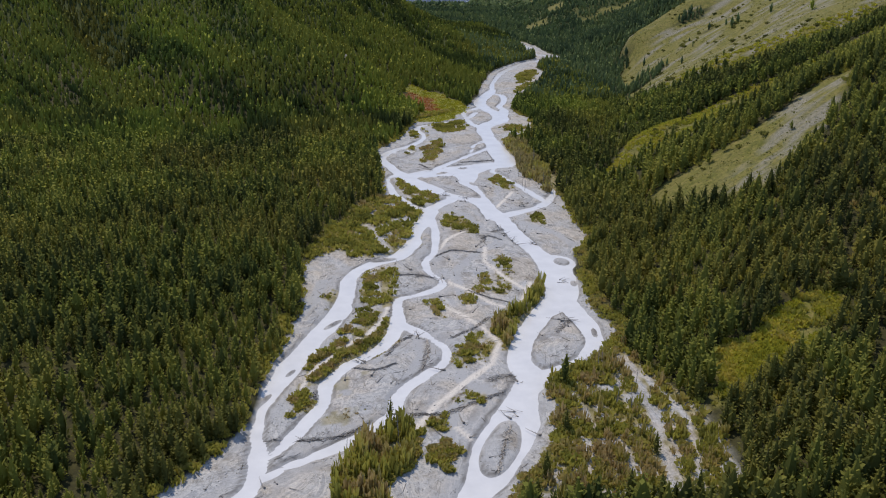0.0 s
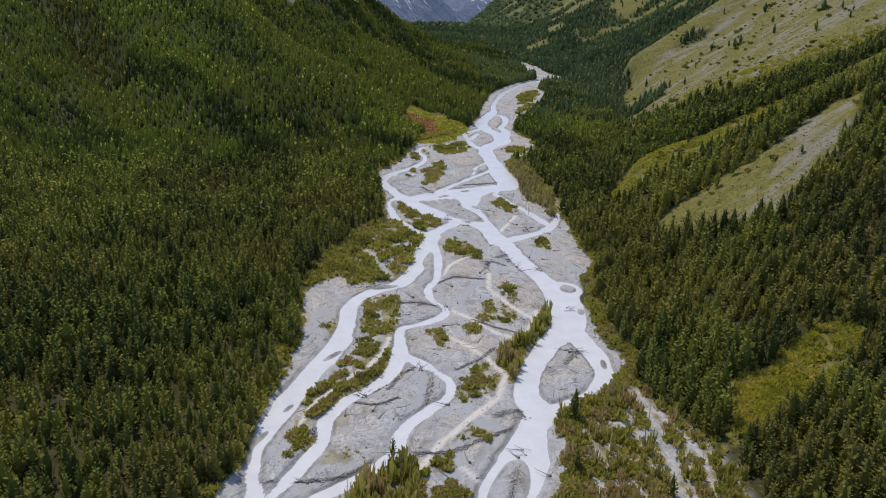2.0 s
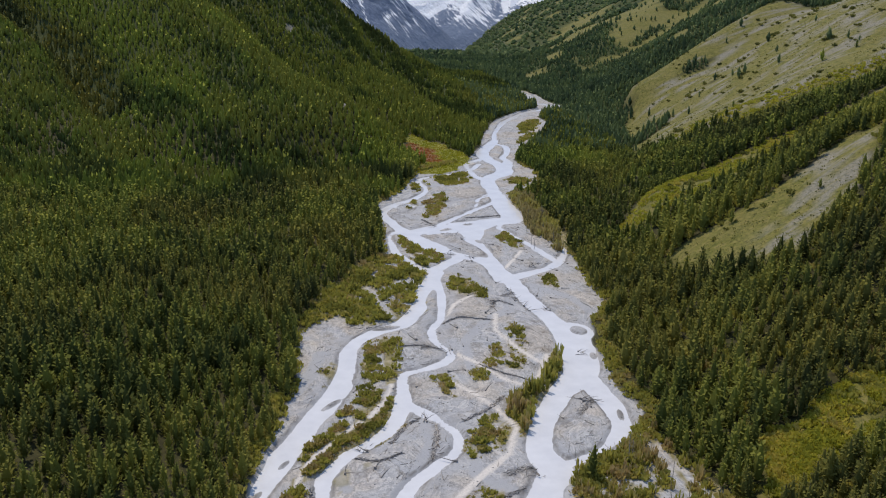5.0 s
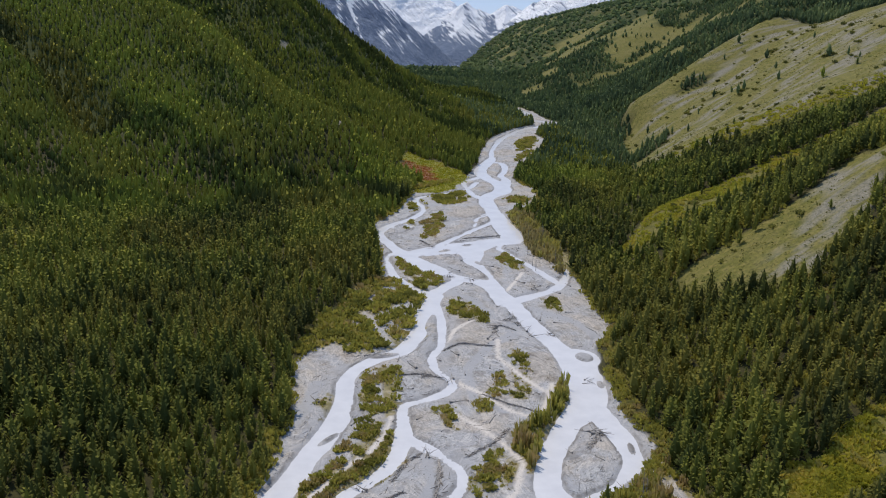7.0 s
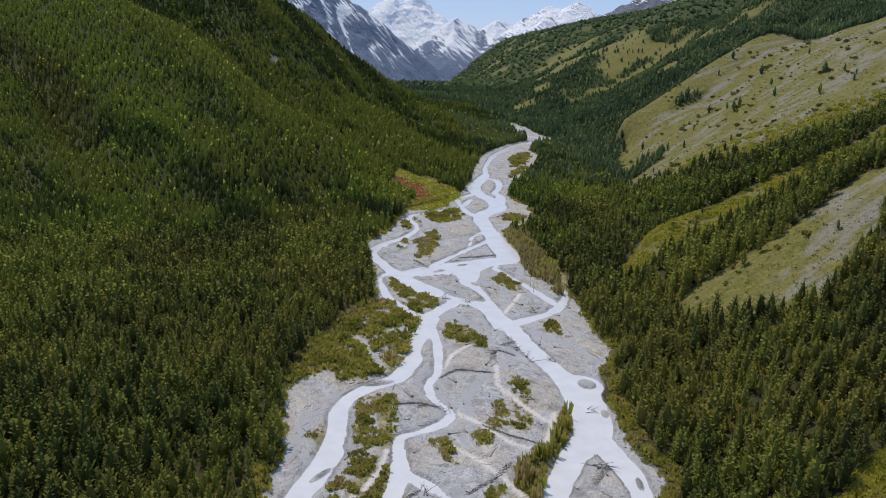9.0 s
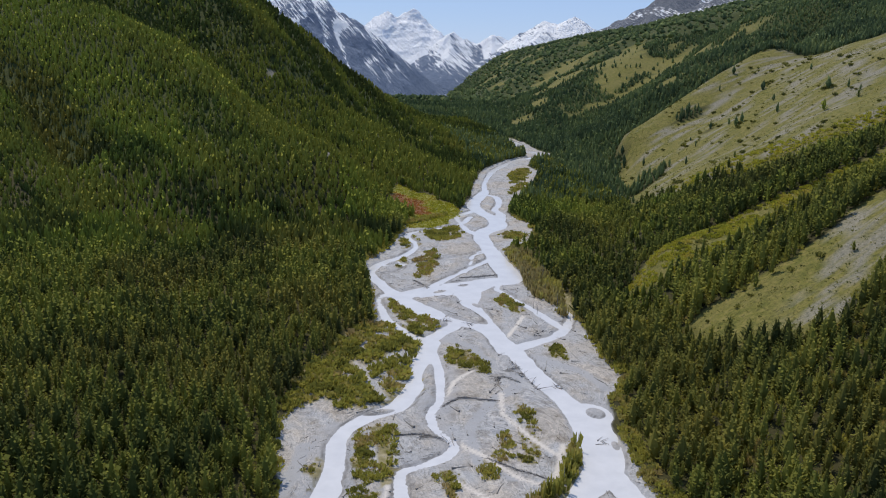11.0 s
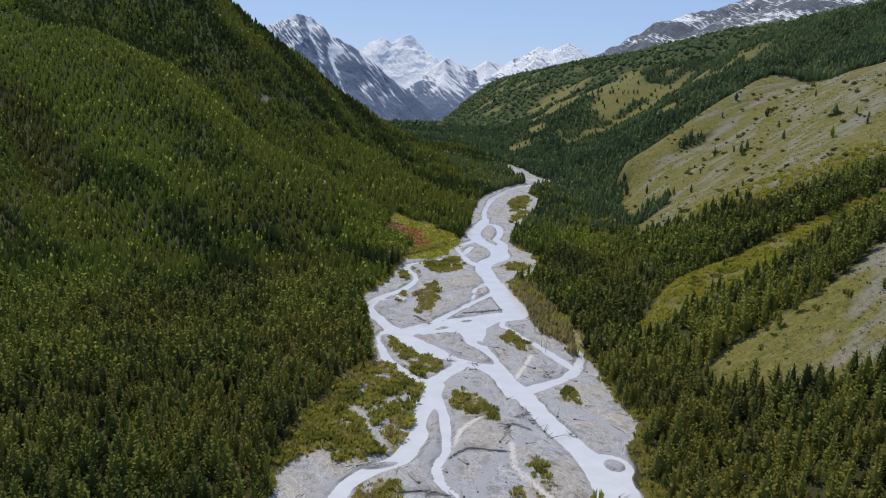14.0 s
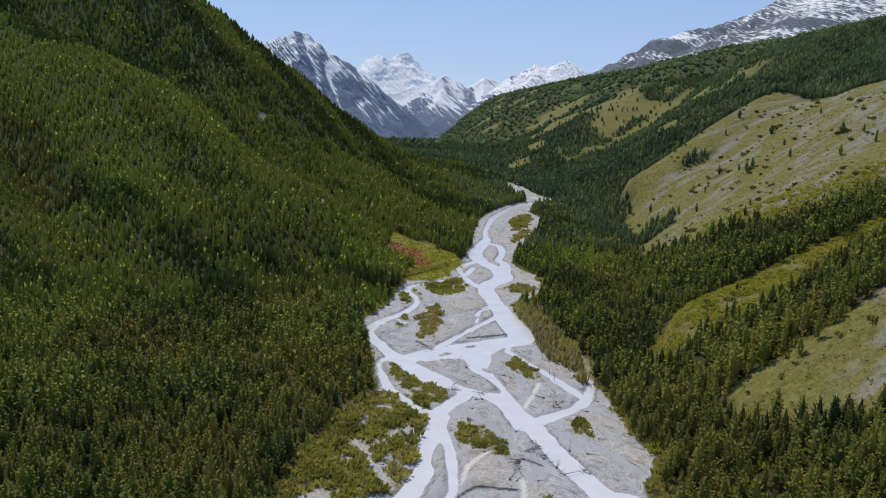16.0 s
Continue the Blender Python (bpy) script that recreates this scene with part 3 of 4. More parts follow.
M_GROUND, M_WATER = ground_material(), water_material()
M_SPRUCE = foliage_material("spruce_needles", (0.060, 0.075, 0.030), (0.228, 0.222, 0.056), (0.30, 0.268, 0.066), 0.55, ((0.090, 0.130, 0.034), (0.285, 0.335, 0.062), (0.33, 0.355, 0.070)))
# paler and bluer than needles are: distance haze is painted into this colour
M_HAZY_PINE = foliage_material("hazy_pine_needles", (0.084, 0.126, 0.068), (0.20, 0.255, 0.112), (0.28, 0.32, 0.13), 0.55)
M_SCRUB = foliage_material("willow_leaves", (0.11, 0.115, 0.03), (0.37, 0.345, 0.07), (0.40, 0.29, 0.14), 0.42)
M_TWIG = foliage_material("bare_twigs", (0.20, 0.165, 0.07), (0.36, 0.30, 0.13), (0.42, 0.38, 0.09), 0.45)
M_HEATH = foliage_material("heath_leaves", (0.16, 0.18, 0.02), (0.34, 0.33, 0.03), (0.36, 0.13, 0.05), 0.4)
M_MEADOW = foliage_material("birch_leaves", (0.12, 0.14, 0.02), (0.42, 0.40, 0.05), (0.50, 0.40, 0.10), 0.42)
M_BARK = bark_material("conifer_bark", (0.05, 0.04, 0.03), (0.12, 0.10, 0.08))
M_DEAD = bark_material("bleached_wood", (0.12, 0.11, 0.10), (0.30, 0.28, 0.26))
M_PALE = bark_material("sun_bleached_wood", (0.30, 0.28, 0.26), (0.52, 0.49, 0.46))
M_STONE = bark_material("grey_stone", (0.15, 0.15, 0.15), (0.36, 0.35, 0.34))


# ---- mesh helpers ----
def mesh_from(name, verts, faces, mat, attrs=None, smooth_shade=False):
    """verts (n,3); faces (m,3) or (m,4)."""
    me = bpy.data.meshes.new(name)
    n, k = faces.shape
    me.vertices.add(len(verts))
    me.vertices.foreach_set("co", np.ascontiguousarray(verts, np.float32).ravel())
    me.loops.add(n * k)
    me.loops.foreach_set("vertex_index", np.ascontiguousarray(faces, np.int32).ravel())
    me.polygons.add(n)
    me.polygons.foreach_set("loop_start", np.arange(0, n * k, k, dtype=np.int32))
    me.polygons.foreach_set("use_smooth", np.full(n, smooth_shade))
    for key, v in (attrs or {}).items():
        a = me.attributes.new(key, "FLOAT", "POINT")
        a.data.foreach_set("value", np.ascontiguousarray(v, np.float32))
    me.update(calc_edges=True)
    me.materials.append(mat)
    return me


def grid_faces(rows, cols):
    i = np.arange(rows - 1)[:, None] * cols + np.arange(cols - 1)[None, :]
    return np.stack([i, i + 1, i + cols + 1, i + cols], -1).reshape(-1, 4)


def part(name, me, parent, label=""):
    ob = new(name, me)
    ob.parent = parent
    return tagged(ob, label)


# ---- ground ----
def ground_grid():
    ys = [-1500.0]
    while ys[-1] < 120:
        ys.append(ys[-1] + max(2.0, min(60, (150 - ys[-1]) * 0.12)))
    while ys[-1] < 4900:
        y = ys[-1]
        ys.append(y + (1.4 if y < 430 else 1.4 * (y / 430) ** 1.25))
    ys = np.array(ys)
    bl = np.interp(ys, [p[1] for p in BANK_LEFT], [p[0] for p in BANK_LEFT]) - 14
    br = np.interp(ys, [p[1] for p in BANK_RIGHT], [p[0] for p in BANK_RIGHT]) + 14
    br = np.where((ys > 180) & (ys < 290), np.maximum(br, 125), br)
    w = np.maximum(ys, 150)
    out_l, out_r = bl - 330 - 0.55 * w, br + 330 + 0.95 * w
    t = np.linspace(0, 1, 62, endpoint=False)
    mid = np.linspace(0, 1, 150)
    xs = np.concatenate([out_l[:, None] + (bl - out_l)[:, None] * (1 - (1 - t) ** 1.35), bl[:, None] + (br - bl)[:, None] * mid, (br[:, None] + (out_r - br)[:, None] * (np.linspace(0, 1, 80)[1:] ** 1.35))], 1)
    return xs, np.repeat(ys[:, None], xs.shape[1], 1)


GX, GY = ground_grid()
gx, gy = GX.ravel(), GY.ravel()
g_land, g_dl, g_dr = land(gx, gy)
g_bed, g_ch = on_bed(gx, gy), channel_depth(gx, gy)
g_z = ground_level(gx, gy)


def openness(x, y, dr):
    """Grassy, treeless parts of the right-hand slope, 0 to 1."""
    w = fbm(x / 28, y / 28, 71, 4) - 0.5
    u, v = (x + y) * 0.707, (x - y) * 0.707
    out = smooth(0.60, 0.66, fbm(u / 150, v / 42, 73, 3)) * smooth(1330, 1450, y) * smooth(45, 90, dr) * smooth(520, 380, dr)
    for name, outline in GRASS.items():
        ragged = 34 if name.startswith("far") or name == "great_slope" else 12
        out = np.maximum(out, smooth(-0.8, 1.6, inside(x, y, outline, 40) + ragged * w))
    for outline in COPSES:
        out = out * smooth(3, 0, inside(x, y, outline, 20) + 10 * w)
    return out


def heath_cover(x, y):
    return smooth(-1.5, 1.5, inside(x, y, HEATH, 20) + 14 * (fbm(x / 20, y / 20, 81, 3) - 0.5))


def outcrop(x, y):
    out = np.zeros(x.shape)
    for ox, oy, rad in OUTCROPS:
        out = np.maximum(out, smooth(1.0, 0.6, np.hypot(x - ox, (y - oy) * 0.6) / rad + 0.9 * (fbm(x / 6, y / 6, 85, 3) - 0.5)))
    return out


g_open = openness(gx, gy, g_dr)
g_scrub = scrub_cover(gx, gy)
g_gravel = smooth(-0.7, 0.7, g_bed)
bank_zone = smooth(-2, 1, inside(gx, gy, FAN))
g_gravel = np.maximum(g_gravel, bank_zone)
g_rill = smooth(-0.1, 0.3, strokes(gx, gy, RILLS, 0.5 * (fbm(gx / 5, gy / 5, 33, 2) - 0.5)))
streak = fbm(gx / 3.5, gy / 16, 91, 3)
attrs = {
    "gravel": g_gravel,
    "damp": np.maximum.reduce([0.85 * smooth(-0.05, 0.35, strokes(gx, gy, DRY, 0.5 * (fbm(gx / 6, gy / 6, 34, 2) - 0.5))), smooth(-1.2, -0.6, g_ch) * 0.5, 0.6 * smooth(-9, -2.5, g_ch) * smooth(0.44, 0.56, fbm(gx / 13, gy / 13, 97, 3))]),
    "turf": smooth(0.08, 0.4, g_scrub) * smooth(0.36, 0.56, streak) * (1 - g_rill) * smooth(0.2, -0.1, strokes(gx, gy, SAND, 0.0 * gx)),
    "edge": np.maximum(0.85 * np.exp(-((g_ch + 0.75) / 0.5) ** 2) * smooth(0.42, 0.56, fbm(gx / 11, gy / 11, 98, 2)), 0.7 * smooth(-0.2, 0.5, strokes(gx, gy, WRACK, 0.9 * (fbm(gx / 3, gy / 3, 37, 2) - 0.5))) * smooth(-0.5, -1.0, g_ch)),
    "lush": np.maximum(smooth(40, 130, g_dl), smooth(900, 1200, gy)),
    "sand": 0.9 * smooth(-0.1, 0.35, strokes(gx, gy, SAND, 0.6 * (fbm(gx / 5, gy / 5, 36, 2) - 0.5))) * smooth(-0.3, -0.9, g_ch),
    "steppe": np.maximum(g_open, outcrop(gx, gy)),
    "stony": np.maximum(outcrop(gx, gy), 0.75 * smooth(0.45, 0.56, fbm(gx / 34, gy / 15 - gx / 32, 95, 5)) * smooth(0.40, 0.56, fbm(gx / 6, gy / 6, 96, 3)) * smooth(8, 40, g_dr) * np.maximum(smooth(208, 236, gx - 0.9 * (gy - 405)), smooth(600, 640, gy)) * smooth(360, 385, gy) * smooth(1200, 1100, gy) * (1 - smooth(500, 512, gy) * smooth(650, 630, gy))),
    "heath": heath_cover(gx, gy),
    "rust": smooth(-4, 4, inside(gx, gy, HEATH_RED) + 18 * (fbm(gx / 15, gy / 15, 83, 2) - 0.5)),
}
ground = new("ground", mesh_from("ground", np.stack([gx, gy, g_z], 1), grid_faces(*GX.shape), M_GROUND, attrs, True))
tagged(ground, "valley ground of pale gravel, turf and wooded slopes", "ground", kind="structure")

# ---- water ----
faces = grid_faces(*GX.shape)
wet = (g_ch.reshape(-1)[faces] > -2.2).any(1) & (gy[faces].min(1) > -1200)
used, inv = np.unique(faces[wet], return_inverse=True)
river_me = mesh_from("river", np.stack([gx[used], gy[used], base(gy[used]) - WATER_DROP], 1), inv.reshape(-1, 4), M_WATER, None, True)
tagged(new("river_water", river_me), "milky pale glacier water in braided channels", "river", kind="structure")


# ---- forest ----
def conifer_proto(seed, clumps, low=0.12, spread=0.2, size=0.07, lift=0.3, core=0.62, sides=6, core_shade=0.3):
    """One crown of unit height: an inner cone, painted dark as if in shade, hidden under many small sprays of needles,
    painted lighter towards a sunlit top; returns verts, tris, shade value.
    """
    r = np.random.default_rng(seed)
    v, f, s = [], [], []
    lean = (r.random(2) - 0.5) * 0.05

    def girth(u):
        return spread * (1 - u) ** 0.62 * min(1.0, 0.5 + 2.6 * u)

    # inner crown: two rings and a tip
    # its tint is lowered to paint the shade inside the crown
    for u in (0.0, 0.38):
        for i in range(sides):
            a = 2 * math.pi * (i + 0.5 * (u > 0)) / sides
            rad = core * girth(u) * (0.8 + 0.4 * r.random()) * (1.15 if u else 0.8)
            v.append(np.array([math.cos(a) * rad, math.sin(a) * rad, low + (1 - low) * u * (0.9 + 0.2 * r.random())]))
            s.append(-core_shade + 0.6 * core_shade * u)
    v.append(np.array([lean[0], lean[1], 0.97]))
    s.append(0.3 - core_shade)
    for i in range(sides):
        k = (i + 1) % sides
        f += [(i, k, sides + i), (k, sides + k, sides + i), (sides + i, sides + k, 2 * sides)]
    # sprays, each a bent kite that leaves the stem and curls up or droops
    for i in range(clumps):
        u = 1 - ((i + r.random()) / clumps) ** 0.58
        a = i * 2.4 + 1.3 * r.random()
        rad = girth(u) * (0.45 + 0.62 * r.random() ** 0.6) + 0.008
        h = low + (1 - low) * u
        d, q = np.array([math.cos(a), math.sin(a), 0]), np.array([-math.sin(a), math.cos(a), 0])
        sz = size * (0.65 + 0.8 * r.random()) * (1.0 if u < 0.85 else 0.7)
        rise = sz * (lift + 1.4 * (r.random() - 0.35))
        c = d * rad + np.array([lean[0] * h, lean[1] * h, h])
        n = len(v)
        twist = (r.random() - 0.5) * sz
        v += [c - d * sz * 0.7 - np.array([0, 0, rise]), c + q * sz * 0.5 + np.array([0, 0, twist]), c + d * sz * 0.7 + np.array([0, 0, rise]), c - q * sz * 0.5 - np.array([0, 0, twist])]
        f += [(n, n + 1, n + 2), (n, n + 2, n + 3)]
        # tone climbs with height, so the sunlit top is painted into the needles
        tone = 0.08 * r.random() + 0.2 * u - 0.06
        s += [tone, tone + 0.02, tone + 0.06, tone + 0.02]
    return np.array(v), np.array(f), np.array(s)


def scatter(protos, x, y, z, height, width, tint, seed):
    """Verts, tris and tint of many copies, each turned and sized for itself."""
    r = np.random.default_rng(seed)
    pick = r.integers(0, len(protos), len(x))
    ang = r.random(len(x)) * 6.283
    V, Fc, T, off = [], [], [], 0
    for k, (pv, pf, ps) in enumerate(protos):
        i = np.where(pick == k)[0]
        if not len(i):
            continue
        c, s = np.cos(ang[i])[:, None], np.sin(ang[i])[:, None]
        wx = (width[i] * height[i])[:, None]
        vx = (pv[None, :, 0] * c - pv[None, :, 1] * s) * wx + x[i][:, None]
        vy = (pv[None, :, 0] * s + pv[None, :, 1] * c) * wx + y[i][:, None]
        vz = pv[None, :, 2] * height[i][:, None] + z[i][:, None]
        V.append(np.stack([vx, vy, vz], -1).reshape(-1, 3))
        Fc.append((pf[None] + (off + np.arange(len(i)) * len(pv))[:, None, None]).reshape(-1, 3))
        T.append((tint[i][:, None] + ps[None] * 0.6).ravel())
        off += len(i) * len(pv)
    return np.vstack(V), np.vstack(Fc), np.clip(np.concatenate(T), 0, 1)


def forest_points(x0, x1, y0, y1, step, seed):
    r = np.random.default_rng(seed)
    nx, ny = int((x1 - x0) / step), int((y1 - y0) / step)
    i, j = np.meshgrid(np.arange(nx), np.arange(ny))
    x = x0 + (i.ravel() + r.random(i.size) * 0.95) * step
    y = y0 + (j.ravel() + r.random(i.size) * 0.95) * step
    # the part of the valley within sight of the flight line
    keep = (x > -0.47 * y - 40) & (x < 0.92 * y + 60)
    x, y = x[keep], y[keep]
    z, dl, dr = land(x, y)
    bed = on_bed(x, y)
    open_ = openness(x, y, dr)
    # shrubs keep the trees back from the near right-hand bank
    near_right = (x > 90) & (y < 420)
    chance = smooth(0.5, -2.5, np.where(near_right, bed + 4.5, bed)) * (1 - (0.994 - 0.05 * smooth(1200, 1400, y)) * smooth(0.15, 0.6, open_)) * (1 - heath_cover(x, y))
    chance *= 1 - 0.985 * smooth(0.2, 0.5, np.maximum(scrub_cover(x, y), smooth(-3, 0, inside(x, y, FAN))))
    chance *= (1 - 0.97 * smooth(-2, 1, inside(x, y, SHELF))) * (1 - outcrop(x, y))
    keep = (r.random(len(x)) < chance * 0.99) & (np.abs(x - 0) + np.abs(y) > 1)
    return x[keep], y[keep], z[keep] + 0.9, r


def single_zone(x, y):
    """The stretch nearest the flight line, where each tree stands as a thing of its own."""
    return (y < 240) & (x > -60) & (x < 165) & (y > 184)


def forest(name, label, box, step, protos, h, seed, width=1.0, shift=0.0, mat=None):
    x, y, z, r = forest_points(*box, step, seed)
    out = ~single_zone(x, y)
    x, y, z = x[out], y[out], z[out]
    stand = fbm(x / 45, y / 45, 7, 3)
    height = h * (0.45 + 0.75 * r.random(len(x)) + 0.6 * (stand - 0.5))
    # stands run down the fall line of the hills
    lane = fbm((0.85 * x + 0.53 * y) / 26, (0.85 * y - 0.53 * x) / 190, 23, 4)
    # shade painted into the needles: shoulder behind the crest, and the rocky gully
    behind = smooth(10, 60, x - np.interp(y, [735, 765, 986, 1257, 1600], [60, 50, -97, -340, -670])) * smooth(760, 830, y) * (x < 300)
    young = smooth(-42, -24, on_bed(x, y) + 30 * (stand - 0.5)) * (x < 20) * smooth(345, 300, y)
    height = height * (1 - 0.3 * young)
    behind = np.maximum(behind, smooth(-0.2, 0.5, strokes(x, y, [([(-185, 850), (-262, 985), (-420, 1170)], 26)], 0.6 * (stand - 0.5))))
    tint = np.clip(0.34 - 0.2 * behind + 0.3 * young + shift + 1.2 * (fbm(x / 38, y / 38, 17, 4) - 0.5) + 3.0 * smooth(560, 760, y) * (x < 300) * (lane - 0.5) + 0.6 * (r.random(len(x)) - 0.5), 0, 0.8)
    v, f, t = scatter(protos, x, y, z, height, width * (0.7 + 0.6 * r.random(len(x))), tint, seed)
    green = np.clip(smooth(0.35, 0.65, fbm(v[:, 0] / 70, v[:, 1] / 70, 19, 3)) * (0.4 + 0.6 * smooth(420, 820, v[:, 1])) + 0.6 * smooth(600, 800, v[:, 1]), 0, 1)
    # the same painted shade dulls the fresh green there
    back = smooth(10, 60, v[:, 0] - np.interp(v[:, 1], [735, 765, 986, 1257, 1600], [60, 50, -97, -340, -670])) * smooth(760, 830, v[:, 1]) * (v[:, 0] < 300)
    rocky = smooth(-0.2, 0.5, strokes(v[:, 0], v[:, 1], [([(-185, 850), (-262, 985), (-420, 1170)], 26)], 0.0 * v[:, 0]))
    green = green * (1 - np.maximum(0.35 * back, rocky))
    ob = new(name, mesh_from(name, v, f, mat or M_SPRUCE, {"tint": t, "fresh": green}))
    tagged(ob, label, "forest", kind="stuff")


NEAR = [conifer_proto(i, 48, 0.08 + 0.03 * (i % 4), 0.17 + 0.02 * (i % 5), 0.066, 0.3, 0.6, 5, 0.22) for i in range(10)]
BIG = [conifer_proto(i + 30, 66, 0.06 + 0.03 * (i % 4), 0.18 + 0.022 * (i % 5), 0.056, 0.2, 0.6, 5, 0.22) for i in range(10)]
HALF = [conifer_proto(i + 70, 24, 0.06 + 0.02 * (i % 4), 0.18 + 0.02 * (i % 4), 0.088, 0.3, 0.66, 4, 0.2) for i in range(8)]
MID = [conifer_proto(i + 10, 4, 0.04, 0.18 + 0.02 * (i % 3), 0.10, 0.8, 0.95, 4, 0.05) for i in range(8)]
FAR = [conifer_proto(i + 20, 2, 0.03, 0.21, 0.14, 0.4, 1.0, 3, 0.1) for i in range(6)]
forest("valley_forest", "dense dark green conifer forest on the flat valley floor", (-330, 60, 150, 480), 4.1, NEAR, 12.5, 1, 1.0, 0.08)
forest("valley_forest", "dense dark green conifer forest below the hillside", (-420, 60, 480, 640), 4.3, HALF, 12.0, 2, 1.0, 0.04)
forest("valley_forest", "conifer forest where the valley floor meets the hillside", (-470, 110, 640, 720), 4.0, MID, 11.0, 12, 1.05, 0.14)
forest("slope_forest", "dark green conifers on the slope above the river", (60, 460, 150, 480), 4.7, BIG, 13.8, 3, 1.05, 0.04)
forest("slope_forest", "dark green conifers in the gullies of the grassy slope", (60, 760, 480, 800), 4.6, HALF, 12.0, 4, 1.1, -0.08)
forest("hillside_forest", "green conifer forest on the steep hillside", (-560, 300, 720, 1150), 4.1, MID, 9.5, 5, 1.15, 0.46)
forest("hillside_forest", "green conifer forest on the long slope", (200, 1200, 800, 1300), 4.7, MID, 10.5, 6, 1.1, 0.0, M_HAZY_PINE)
forest("hillside_forest", "green conifer forest on the far shoulder of the hillside", (-700, 290, 1150, 1560), 5.0, FAR, 9.5, 9, 1.35, 0.05)
forest("far_forest", "distant conifer forest along the valley sides", (290, 1500, 1150, 2000), 6.4, FAR, 9.5, 7, 1.5, 0.1, M_HAZY_PINE)
forest("far_forest", "distant conifer forest on the valley floor", (-700, 290, 1560, 2000), 6.4, FAR, 9.0, 11, 1.5, 0.1, M_HAZY_PINE)
forest("far_forest", "hazy distant conifer forest towards the mountains", (-1300, 2600, 2000, 4300), 22.0, FAR, 11.5, 8, 3.8, 0.1, M_HAZY_PINE)


# ---- single trees nearest the flight line ----
def trunk_mesh(name, height, radius, mat, sides=6, lean=0.0, stubs=0, seed=0):
    """A tapered, slightly bent stem with broken branch stubs."""
    r = np.random.default_rng(seed)
    v, f = [], []

    def limb(p0, p1, r0, r1, rings=4):
        p0, p1 = np.array(p0, float), np.array(p1, float)
        d = (p1 - p0) / np.linalg.norm(p1 - p0)
        u = np.cross(d, (0, 0, 1) if abs(d[2]) < 0.9 else (1, 0, 0))
        u /= np.linalg.norm(u)
        w = np.cross(d, u)
        start = len(v)
        for i in range(rings):
            k = i / (rings - 1)
            c = p0 + (p1 - p0) * k + (r.random(3) - 0.5) * r0 * (0.8 if 0 < i < rings - 1 else 0)
            rad = r0 + (r1 - r0) * k
            for s in range(sides):
                a = 2 * math.pi * s / sides
                v.append(c + (u * math.cos(a) + w * math.sin(a)) * rad)
        for i in range(rings - 1):
            for s in range(sides):
                a0, a1 = start + i * sides + s, start + i * sides + (s + 1) % sides
                f.append((a0, a1, a1 + sides))
                f.append((a0, a1 + sides, a0 + sides))
        tip = start + (rings - 1) * sides
        for s in range(1, sides - 1):
            f.append((tip, tip + s, tip + s + 1))
            f.append((start, start + s + 1, start + s))

    limb((0, 0, -0.3), (lean * height, 0, height), radius, radius * 0.25, 5)
    for i in range(stubs):
        k = 0.25 + 0.7 * r.random()
        a = r.random() * 6.28
        b = np.array([lean * height * k, 0, height * k])
        n = height * (0.04 + 0.1 * r.random())
        limb(b, b + np.array([math.cos(a) * n, math.sin(a) * n, n * 0.5]), radius * 0.35 * (1.1 - k), radius * 0.08, 3)
    return mesh_from(name, np.array(v), np.array(f), mat)


def conifer(seed, height):
    top = new("conifer_tree")
    part("trunk", trunk_mesh("trunk", height * 0.96, 0.016 * height, M_BARK, 6, 0.0, 5, seed), top)
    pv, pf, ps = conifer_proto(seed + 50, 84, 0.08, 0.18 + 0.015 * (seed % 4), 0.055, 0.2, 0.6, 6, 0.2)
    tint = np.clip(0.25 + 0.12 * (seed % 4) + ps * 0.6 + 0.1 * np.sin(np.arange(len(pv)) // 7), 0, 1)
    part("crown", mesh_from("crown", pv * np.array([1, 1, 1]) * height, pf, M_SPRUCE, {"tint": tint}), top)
    return tagged(top, "green conifer with drooping boughs at the forest edge", "tree", "conifers by the river")


def single_trees():
    x, y, z, r = forest_points(-330, 60, 150, 480, 4.1, 1)
    x2, y2, z2, _ = forest_points(60, 460, 150, 480, 4.7, 3)
    x, y, z = np.append(x, x2), np.append(y, y2), np.append(z, z2)
    sel = np.where(single_zone(x, y))[0]
    kinds = [conifer(k, 10.5) for k in range(6)]
    used_ = set()
    for n, i in enumerate(sel):
        k = int(r.integers(0, 6))
        s = 0.7 + 0.55 * r.random()
        if x[i] > 100:
            s *= 1.25
        m = pose(x[i], y[i], z[i] - 0.7, 0, 0, r.random() * 360) @ Matrix.Diagonal((s * (0.9 + 0.3 * r.random()), s * (0.9 + 0.3 * r.random()), s, 1))
        if k not in used_:
            used_.add(k)
            kinds[k].matrix_world = m
        else:
            c = copy_thing(kinds[k], pose(0, 0, 0))
            c.matrix_basis = m
    larch = copy_thing(kinds[0], pose(0, 0, 0))
    larch.matrix_basis = pose(22, 237, float(ground_level(np.array([22.0]), np.array([237.0]))[0]) - 0.2, 0, 0, 40) @ Matrix.Diagonal((0.8, 0.8, 1.05, 1))


single_trees()


# ---- scrub ----
def bush_proto(seed, blades, tall=1.0):
    """A rounded bush of upright leaf clumps, unit size."""
    r = np.random.default_rng(seed)
    v, f, s = [], [], []
    for i in range(blades):
        a, rad = r.random() * 6.283, 0.5 * math.sqrt(r.random())
        h = tall * (0.35 + 0.65 * r.random()) * (1 - 1.1 * rad * rad)
        c = np.array([math.cos(a) * rad, math.sin(a) * rad, 0])
        b = r.random() * 6.283
        q = np.array([math.cos(b), math.sin(b), 0]) * (0.12 + 0.12 * r.random())
        out = c * 0.4
        n = len(v)
